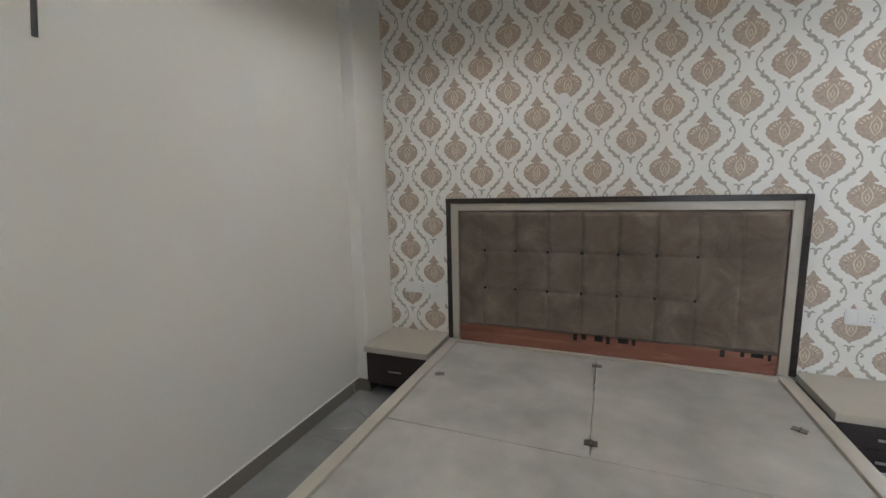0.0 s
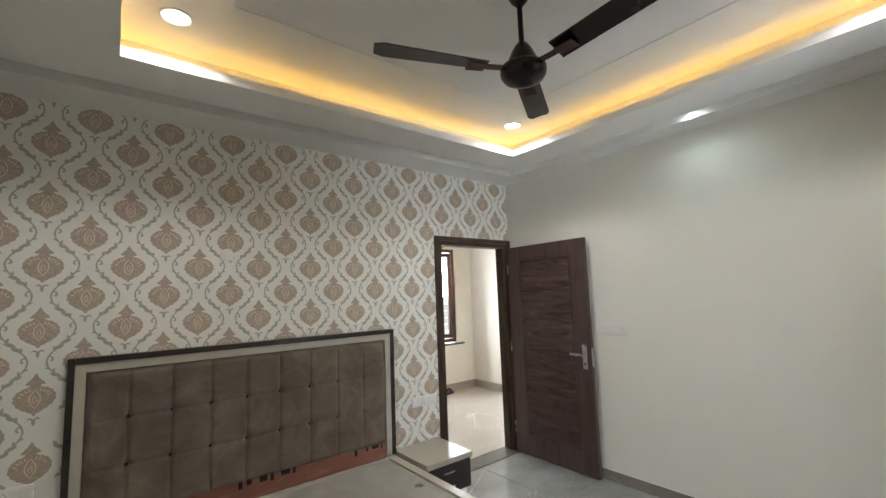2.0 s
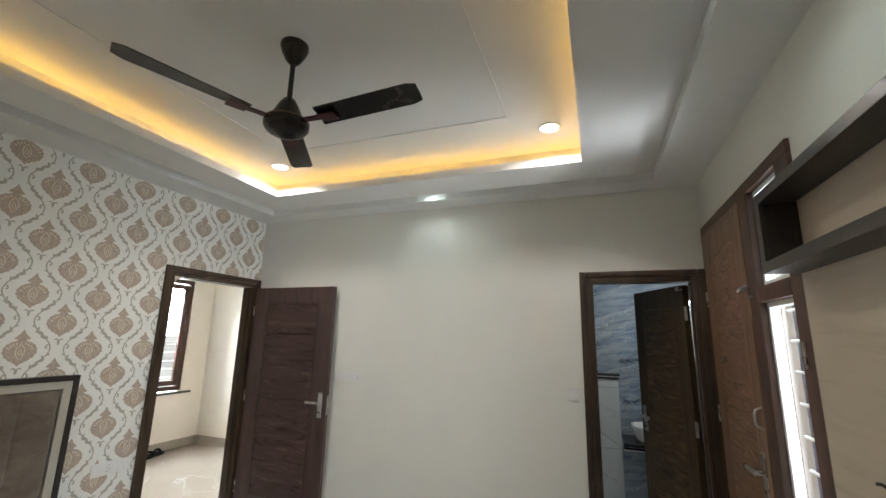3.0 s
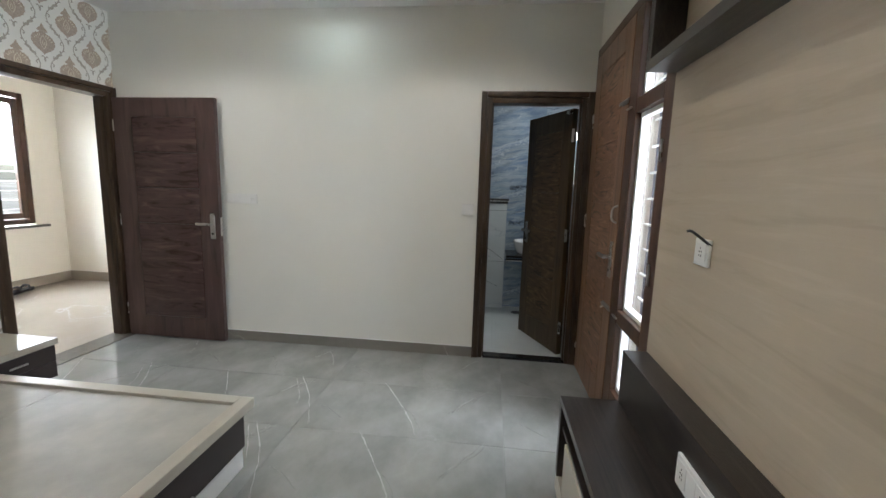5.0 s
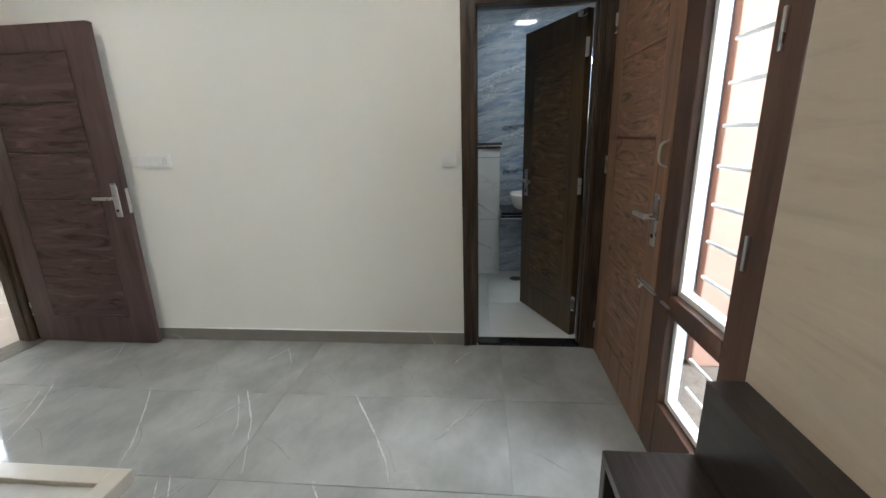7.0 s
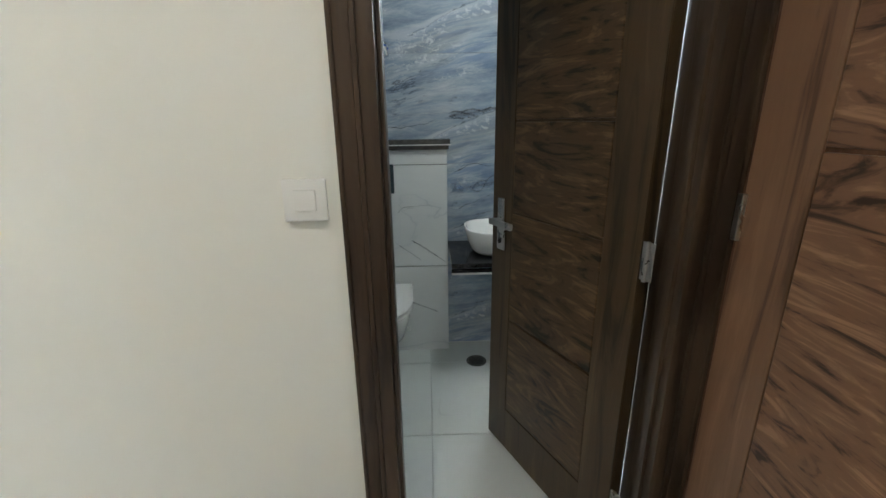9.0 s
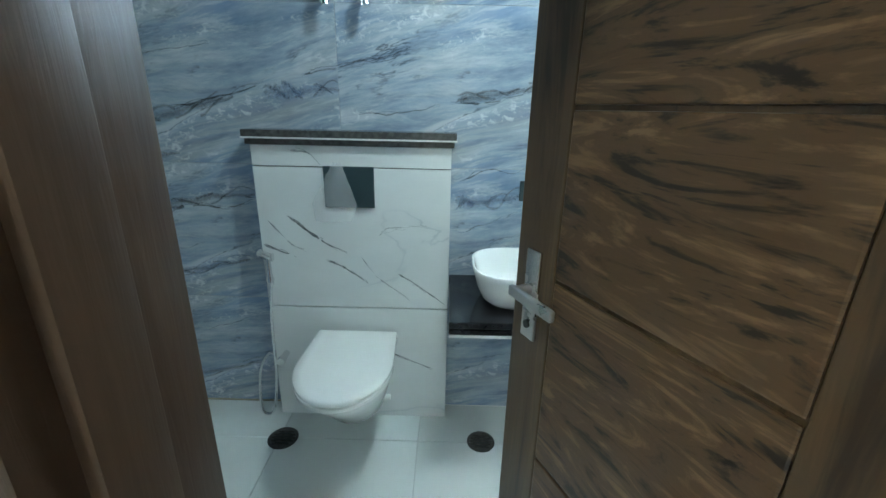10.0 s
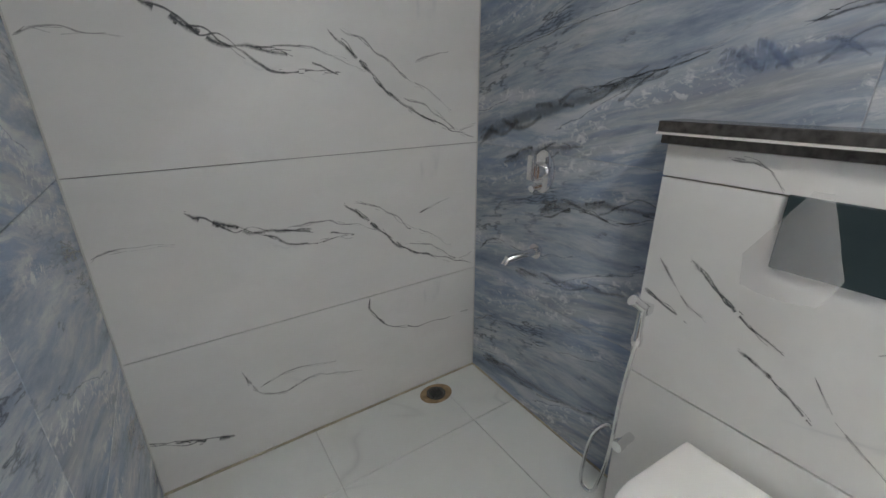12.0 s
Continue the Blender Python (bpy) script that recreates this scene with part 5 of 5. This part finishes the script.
# vanity counter and basin
CT = 0.705
t = thing("vanity_counter", "black granite vanity counter with a white edge line", "counter", (4.2, -1.2, 0.64))
part("slab", B(3.985, BX1 - 0.001, BY0 + 0.001, -0.668, CT - 0.025, CT, 0.004), "granite", t)
part("fascia", B(3.992, 4.012, BY0 + 0.001, -0.668, CT - 0.052, CT - 0.0335, 0.004), "granite", t)
part("edge_line", B(3.990, 4.012, BY0 + 0.001, -0.669, CT - 0.062, CT - 0.0525, 0.002), "plastic", t, "white edge line")
part("support", B(4.02, 4.10, BY0 + 0.002, BY0 + 0.06, BZ, CT - 0.064), "marble", t)
bs = thing("wash_basin", "white ceramic vessel basin, rounded square, with red-brown rim marks", "wash basin", (4.2, -0.98, CT))


def rr(cx, cy, hx, hy, z, k=3.2, n=40):
    out = []
    for i in range(n):
        a = 2 * math.pi * i / n
        c, s = math.cos(a), math.sin(a)
        out.append((cx + hx * math.copysign(abs(c) ** (2 / k), c), cy + hy * math.copysign(abs(s) ** (2 / k), s), z))
    return out


bcx, bcy, bhx, bhy = 4.195, -0.975, 0.180, 0.225
bm = bmesh.new()
rounded_prism(bm, lambda l: rr(bcx, bcy, bhx + l[0], bhy + l[0], CT + l[1]), [(-0.085, 0.001), (-0.06, 0.006), (-0.035, 0.03), (-0.018, 0.07), (-0.006, 0.115), (0.0, 0.138), (-0.002, 0.144), (-0.008, 0.144), (-0.014, 0.135), (-0.022, 0.10), (-0.04, 0.05), (-0.075, 0.025), (-0.15, 0.018)])
part("bowl", bm, "ceramic", bs, smooth=True)
part("waste", lathe(bmesh.new(), [(0.028, 0.0), (0.028, 0.004), (0.01, 0.005)], bcx, bcy, CT + 0.019, n=18), "chrome", bs, smooth=True)
bm = bmesh.new()
for i0, i1 in ((20, 24), (29, 32)):
    pts = rr(bcx, bcy, bhx - 0.001, bhy - 0.001, CT + 0.1425)
    tube(bm, [(pts[i % 40][0], pts[i % 40][1], pts[i % 40][2]) for i in range(i0, i1)], 0.0035, 6)
part("rim_mark", bm, "terracotta", bs, "red-brown packing mark on the rim")
t = thing("basin_mixer", "chrome wall mixer on a black plate above the basin", "basin mixer", (BX1, -1.05, 1.03))
part("plate", B(BX1 - 0.012, BX1, -1.165, -0.945, 1.035, 1.118, 0.004), "darkglass", t, "dark glossy plate")
part("spout", B(BX1 - 0.17, BX1 - 0.011, -1.020, -0.985, 1.055, 1.075, 0.007, 3), "chrome", t, smooth=True)
part("lever", tube(bmesh.new(), [(BX1 - 0.011, -1.10, 1.075), (BX1 - 0.06, -1.10, 1.075), (BX1 - 0.075, -1.14, 1.08)], 0.014, 12), "chrome", t, smooth=True)
t = thing("waste_trap", "white plastic bottle trap under the counter", "waste trap", (4.2, -0.99, 0.3))
part("pipe", tube(bmesh.new(), [(4.195, -0.975, CT - 0.03), (4.195, -0.975, 0.44)], 0.018, 14), "plastic", t, smooth=True)
part("bottle", lathe(bmesh.new(), [(0.03, 0.0), (0.036, 0.01), (0.036, 0.10), (0.022, 0.115)], 4.195, -0.975, 0.36, n=20), "plastic", t, smooth=True)
part("outlet", tube(bmesh.new(), [(4.22, -0.975, 0.43), (BX1, -0.975, 0.43)], 0.018, 14), "plastic", t, smooth=True)


def drain(x, y, r):
    t = thing("floor_drain", "round dark steel floor drain in white tiles", "floor drain", (x, y, BZ), "bathroom drains")
    part("rim", lathe(bmesh.new(), [(r, 0.0), (r, 0.003), (r * 0.82, 0.0035), (r * 0.80, 0.001)], x, y, BZ), "drain", t, smooth=True)
    part("well", lathe(bmesh.new(), [(r * 0.80, 0.0008), (r * 0.1, 0.0015)], x, y, BZ), "black", t)
    for k in range(-2, 3):
        hw = math.sqrt(max(0.0, (r * 0.78) ** 2 - (k * r * 0.28) ** 2))
        part("grate_bar", B(x + k * r * 0.28 - r * 0.055, x + k * r * 0.28 + r * 0.055, y - hw, y + hw, BZ + 0.0016, BZ + 0.0034), "granite_grey", t)


bm = bmesh.new()
for (a, c, d, e) in ((BX0 + 0.012, BX1, BY1 - 0.010, BY1), (BX1 - 0.008, BX1, 0.13, BY1 - 0.010)):
    box(bm, a, c, d, e, BZ, BZ + 0.006, 0.002)
corner = bmesh.new()
box(corner, BX0 + 0.011, BX0 + 0.016, BY1 - 0.004, BY1, BZ, 2.50, 0.0015)
box(corner, BX1 - 0.004, BX1, BY1 - 0.004, BY1, BZ, 2.50, 0.0015)
structure("corner_trim", corner, "whitegrout", "white grout line in the tiled corner")
structure("joint_trim", bm, "sealant", "yellowed sealant line along the floor joint")
structure("rust_stain", lathe(bmesh.new(), [(0.064, 0.0), (0.060, 0.0006), (0.01, 0.0007)], 4.133, 0.886, BZ, sx=1.25), "rust", "brown stain round the corner drain")
drain(4.185, -0.822, 0.060)
drain(4.176, 0.034, 0.064)
drain(4.133, 0.886, 0.045)
switch_plate("white switch plate on the bathroom wall", "y", 1, BX0 + 0.012, -0.345, -0.112, 1.195, 1.295, 3, (2,))

# ---- outside ----
structure("ground", B(-400, 400, -400, 400, -4.2, -4.0), "glare_ground", "ground far below, coloured pale to stand in for window glare")
# unseen slab, added to keep sky and sun off the balcony
structure("balcony_shade_slab", B(0.9, 4.6, -3.1, -1.9, 3.0, 3.1), "outwall", "unseen slab added over the balcony to cut the sky light")
structure("balcony_floor", B(0.9, 4.2, -3.0, YS - 0.14, -0.2, -0.02), "threshold", "balcony floor")
t = thing("balcony_parapet", "white painted balcony parapet", "parapet", (2.4, -2.9, 0))
part("wall", B(0.9, 4.2, -3.0, -2.88, -0.02, 1.0, 0.01), "outwall", t)
t = thing("balcony_pillar", "pinkish brick pillar beside the bathroom wall", "pillar", (2.79, -1.91, 0))
part("shaft", B(2.70, 2.88, -2.06, -1.766, -0.02, 2.95, 0.01), "terracotta", t)
t = thing("drain_pipe_box", "blue-grey metal pipe casing beside the pillar", "pipe casing", (2.82, -1.73, 0))
part("shaft", B(2.76, 2.88, -1.762, -1.70, -0.02, 2.95, 0.008), "bluegrey", t)
structure("wall_balcony_end", B(4.18, 4.42, -1.96, BY0 - 0.1, -0.02, 2.95), "outwall", "white painted outer wall")
# house made up as a pale backdrop so the passage window looks bright
t = thing("backdrop_house", "made-up pale house that fills the passage window with a bright view", "house", (4, 20, -4))
part("wall", B(-4, 12, 18, 24, -4, 2.9, 0.02), "outwall", t)
for k in range(5):
    part("window", B(-2.6 + 2.9 * k, -1.3 + 2.9 * k, 17.94, 17.998, -2.2, -0.8, 0.01), "darkglass", t)
part("roof", B(-4.3, 12.3, 17.7, 24.3, 2.9, 3.15, 0.02), "outwall", t)

# ---- pieces of floors and walls ----
def tiles(parent, mat, cells):
    """Separate tiles; alike sizes share one mesh centred on itself."""
    cache = {}
    for (x0, x1, y0, y1, z0, z1) in cells:
        key = tuple(round(v, 4) for v in (x1 - x0, y1 - y0, z1 - z0))
        if key not in cache:
            bm = B(-key[0] / 2, key[0] / 2, -key[1] / 2, key[1] / 2, -key[2] / 2, key[2] / 2, 0.0012, 1)
            me = bpy.data.meshes.new("tile")
            bmesh.ops.recalc_face_normals(bm, faces=bm.faces)
            bm.to_mesh(me)
            bm.free()
            me.materials.append(M[mat])
            cache[key] = me
        ob = new("tile", cache[key])
        ob.location = ((x0 + x1) / 2, (y0 + y1) / 2, (z0 + z1) / 2)
        ob.parent = parent


def cuts(a, b, start, step):
    out = [a]
    v = start
    while v < b - 0.004:
        if v > a + 0.004:
            out.append(v)
        v += step
    return out + [b]


G = 0.0012
cells = []
xs = cuts(XW, XE, 2.268 - 0.61 * 7, 0.61)
for i, (a, c) in enumerate(zip(xs, xs[1:])):
    ys = cuts(YS, YN, -0.62 - 1.22 * 2, 1.22)
    for d, e in zip(ys, ys[1:]):
        cells.append((a + G, c - G, d + G, e - G, -0.004, 0.0))
tiles(bpy.data.objects["floor"], "floor", cells)
zs = [BZ, 0.574, 1.162, 1.740, 2.318, 2.50]
cells = [(a + G, c - G, BY1, BY1 + 0.011, d + G, e - G) for a, c in ((BX0 + 0.012, BX1),) for d, e in zip(zs, zs[1:])]
tiles(bpy.data.objects["wall_bath_north"], "marble", cells)
cells = []
for d, e in zip(zs, zs[1:]):
    for a, c in ((-0.23, BY1), (WY1, -0.23), (BY0, WY0)):
        cells.append((BX1, BX1 + 0.011, a + G, c - G, d + G, e - G))
for d, e in ((BZ, 0.574), (0.574, 1.162), (1.162, WZ0), (WZ1, 2.318), (2.318, 2.50)):
    cells.append((BX1, BX1 + 0.011, WY0 + G, WY1 - G, d + G, e - G))
tiles(bpy.data.objects["wall_bath_east"], "blue", cells)
bm = bmesh.new()
for x0, x1, y0, y1, z0, z1 in cells:
    box(bm, x0 + 0.0015, x1 - 0.001, y0 - G, y1 + G, z0 - G, z1 + G)
part("grout", bm, "bluegrout", bpy.data.objects["wall_bath_east"], kind="stuff")
cells = [(BX0, BX0 + 0.011, a + G, c - G, d + G, e - G) for a, c in ((-0.384, 0.30), (0.30, BY1)) for d, e in zip(zs, zs[1:])]
cells += [(BX0, BX0 + 0.011, BY0 + G, -1.226, d + G, e - G) for d, e in zip(zs, zs[1:])]
cells += [(BX0, BX0 + 0.011, -1.225, -0.385, 2.12, 2.50)]
tiles(bpy.data.objects["wall_east"], "blue", cells)
cells = []
xs, ys = cuts(BX0 + 0.02, BX1, 3.58 - 0.6, 0.6), cuts(BY0, BY1, 0.65 - 0.6 * 4, 0.6)
for a, c in zip(xs, xs[1:]):
    for d, e in zip(ys, ys[1:]):
        cells.append((a + G, c - G, d + G, e - G, BZ - 0.005, BZ))
cells.append((2.961, BX0 + 0.019, -1.139, -0.473, BZ - 0.02, BZ))
tiles(bpy.data.objects["bath_floor"], "bathfloor", cells)


# printed veins on the marble tiles
def strand(bm, ctrl, w, to, seed, gap=-9):
    """A feathered vein: thin ribbons wandering about a line, tapering at both ends."""
    pts = curve_pts([Vector((a, c, 0)) for a, c in ctrl], 14)
    uv = bm.loops.layers.uv.verify()
    for k in range(3):
        off, wid = (0.0, w) if k == 0 else (w * (0.9 if k == 1 else -1.2), w * 0.35)
        line = []
        for i, q in enumerate(pts):
            n1 = noise.noise(Vector((q.x * 16, q.y * 16, seed + k * 3.1)))
            n2 = noise.noise(Vector((q.x * 60, q.y * 60, seed + k * 5.7)))
            line.append((q.x + 0.010 * n1, q.y + 0.012 * n1 + 0.002 * n2 + off * math.sin(i * 0.35 + k)))
        n = len(line)
        for i in range(n - 1):
            if noise.noise(Vector((i * 0.21, seed, k))) < (-0.05 if k else gap):
                continue
            ends = []
            for m_ in (i, i + 1):
                u = m_ / (n - 1)
                ends.append(max(0.0008, 2.1 * wid * min(1.0, u * 9 + 0.15) * (1.06 - u) ** 0.55 * (0.55 + 0.7 * abs(noise.noise(Vector((m_ * 0.16, seed, 1.0 + k)))))))
            (a0, c0), (a1, c1) = line[i], line[i + 1]
            d = Vector((a1 - a0, c1 - c0))
            if d.length < 1e-6:
                continue
            d.normalize()
            q4 = [(a0 - d.y * ends[0], c0 + d.x * ends[0]), (a0 + d.y * ends[0], c0 - d.x * ends[0]), (a1 + d.y * ends[1], c1 - d.x * ends[1]), (a1 - d.y * ends[1], c1 + d.x * ends[1])]
            fc = bm.faces.new([bm.verts.new(to(*q, k)) for q in q4])
            for lp, uu, vv in zip(fc.loops, (0, 1, 1, 0), (i, i, i + 1, i + 1)):
                lp[uv].uv = (uu, vv / n)


MAIN = ((((3.29, 0.44), (3.40, 0.38), (3.49, 0.345), (3.65, 0.32), (3.83, 0.27)), 0.009), (((3.49, 0.34), (3.60, 0.275), (3.71, 0.27), (3.83, 0.27)), 0.004), (((3.80, 0.395), (3.91, 0.30), (4.02, 0.19), (4.18, 0.10), (4.40, 0.02)), 0.006), (((3.04, 0.34), (3.10, 0.36), (3.25, 0.345)), 0.003), (((4.12, 0.31), (4.27, 0.35)), 0.003), (((3.58, 0.335), (3.70, 0.345), (3.80, 0.325), (3.92, 0.27)), 0.003), (((3.84, 0.40), (3.97, 0.34), (4.08, 0.25), (4.17, 0.21), (4.28, 0.13)), 0.0032), (((4.05, 0.19), (4.18, 0.15), (4.30, 0.06), (4.40, 0.07)), 0.003))
LOW = ((((3.29, 0.13), (3.15, 0.18), (3.03, 0.23)), 0.008), (((3.87, 0.545), (3.88, 0.47), (4.04, 0.35), (4.38, 0.33)), 0.004), (((3.36, 0.40), (3.38, 0.31), (3.47, 0.24), (3.60, 0.27), (3.81, 0.21)), 0.0034), (((3.40, 0.30), (3.52, 0.33), (3.70, 0.30)), 0.003))
north = bpy.data.objects["wall_bath_north"]
dark_v, soft_v = bmesh.new(), bmesh.new()
face = lambda a, c, k: (a, BY1 - 0.0006 - 0.0002 * k, c)
for r, (z0, group) in enumerate(((BZ, LOW), (0.586, MAIN), (1.164, MAIN), (1.742, MAIN))):
    for n, (ctrl, w) in enumerate(group):
        strand(dark_v if w > 0.0035 else soft_v, [(a, c + z0) for a, c in ctrl], w * 1.1, face, n * 2.3 + 0.4, -0.30)
part("vein_print", dark_v, "vein", north, kind="stuff")
part("faint_vein_print", soft_v, "vein_soft", north, kind="stuff")
dark_v, soft_v = bmesh.new(), bmesh.new()
face = lambda a, c, k: (CXF - 0.0006 - 0.0002 * k, a, c)
for n, (ctrl, w) in enumerate(((((-0.01, 0.98), (-0.10, 0.91), (-0.17, 0.86), (-0.25, 0.82)), 0.006), (((-0.16, 0.79), (-0.25, 0.75), (-0.33, 0.69)), 0.006), (((-0.31, 0.80), (-0.37, 0.72), (-0.50, 0.62)), 0.003), (((0.09, 0.85), (-0.04, 0.80)), 0.005), (((-0.05, 1.23), (-0.12, 1.22), (-0.16, 1.18)), 0.003), (((-0.38, 0.90), (-0.44, 0.93), (-0.58, 0.94)), 0.003), (((-0.45, 0.74), (-0.54, 0.68), (-0.65, 0.60)), 0.004), (((-0.30, 0.45), (-0.42, 0.36), (-0.60, 0.28)), 0.004), (((0.06, 0.95), (-0.02, 0.86), (-0.08, 0.83)), 0.003))):
    strand(dark_v if w > 0.0035 else soft_v, ctrl, w, face, n * 1.7 + 9, -0.30)
part("vein_print", dark_v, "vein", cs, kind="stuff")
part("faint_vein_print", soft_v, "vein_soft", cs, kind="stuff")

# dark cracks and soft bands printed on the blue tiles
cracks, greys, blues = bmesh.new(), bmesh.new(), bmesh.new()
face = lambda a, c, k: (BX1 - 0.0006 - 0.0002 * k, a, c)
CRACKS = ((((0.43, 1.37), (0.20, 1.42), (0.05, 1.47)), 0.0045), (((-0.66, 1.41), (-0.79, 1.41), (-0.90, 1.44), (-1.03, 1.48)), 0.004), (((0.57, 0.93), (0.41, 0.99), (0.26, 0.98), (0.13, 1.02)), 0.005), (((-0.70, 1.11), (-0.81, 1.155), (-0.92, 1.15), (-1.04, 1.21)), 0.003), (((0.93, 1.49), (0.69, 1.53), (0.47, 1.57), (0.24, 1.60)), 0.0025), (((-0.09, 1.50), (-0.20, 1.53), (-0.32, 1.55), (-0.50, 1.60)), 0.004), (((0.95, 0.68), (0.83, 0.76), (0.60, 0.76), (0.38, 0.83)), 0.0035), (((0.96, 0.30), (0.78, 0.40), (0.54, 0.38), (0.20, 0.48)), 0.003), (((-0.70, 0.89), (-0.82, 0.93), (-0.94, 0.99)), 0.003), (((-0.30, 1.36), (-0.48, 1.37), (-0.62, 1.40)), 0.003))
for n, (ctrl, w) in enumerate(CRACKS):
    strand(cracks, ctrl, w, face, n * 2.9 + 70, -0.25)
for n, (ctrl, w) in enumerate(((((0.96, 1.18), (0.75, 1.26), (0.43, 1.35), (0.18, 1.42)), 0.030), (((0.80, 1.10), (0.60, 1.17), (0.42, 1.20)), 0.020), (((-0.68, 1.42), (-0.88, 1.45), (-1.04, 1.49)), 0.016), (((0.60, 0.95), (0.40, 1.01), (0.14, 1.04)), 0.020))):
    strand(greys, ctrl, w, face, n * 4.1 + 90)
for n, (ctrl, w) in enumerate(((((0.06, 1.43), (-0.08, 1.44), (-0.23, 1.45)), 0.026), (((-0.69, 1.02), (-0.82, 1.03), (-0.97, 1.06)), 0.026), (((0.70, 0.66), (0.45, 0.70), (0.20, 0.76)), 0.018), (((0.90, 0.12), (0.55, 0.16), (0.20, 0.24)), 0.024))):
    strand(blues, ctrl, w, face, n * 5.3 + 110)
east = bpy.data.objects["wall_bath_east"]
part("crack_print", cracks, "blue_crack", east, kind="stuff")
part("grey_band_print", greys, "grey_band", east, kind="stuff")
part("blue_band_print", blues, "blue_band", east, kind="stuff")

# the same white vein print on every floor tile
floor_v, floor_s = bmesh.new(), bmesh.new()
PRINT = ((((0.604, 0.205), (0.36, 0.055), (0.16, -0.058), (0.006, -0.116)), 0.0055, 1), (((0.30, 0.02), (0.20, -0.07), (0.07, -0.125)), 0.0025, 0), (((0.604, 0.836), (0.34, 0.670), (0.006, 0.523)), 0.0048, 1), (((0.56, 0.862), (0.34, 0.737), (0.23, 0.700)), 0.003, 1), (((0.262, -0.286), (0.42, -0.39), (0.600, -0.512)), 0.0055, 0), (((0.33, -0.33), (0.50, -0.43)), 0.003, 1), (((0.42, 0.80), (0.600, 0.686)), 0.003, 0), (((0.10, 0.35), (0.20, 0.47), (0.24, 0.56)), 0.003, 0))
flat = lambda a, c, k: (a, c, 0.0006 + 0.0002 * k)
for row in range(-6, 2):
    for col in range(-2, 3):
        x, y = 1.683 + 0.61 * row, 1.22 * col
        for n, (ctrl, w, strong) in enumerate(PRINT):
            line = [(a + x, c + y) for a, c in ctrl]
            if all(XW + 0.03 < a < XE - 0.03 and YS + 0.03 < c < YN - 0.11 for a, c in line) and not (col < 0 and n in (2, 3)):
                strand(floor_v if strong else floor_s, line, w * (0.95 if strong else 1.3), flat, n * 3.3 + 40)
part("vein_print", floor_v, "floor_vein", bpy.data.objects["floor"], kind="stuff")
part("faint_vein_print", floor_s, "floor_vein_soft", bpy.data.objects["floor"], kind="stuff")
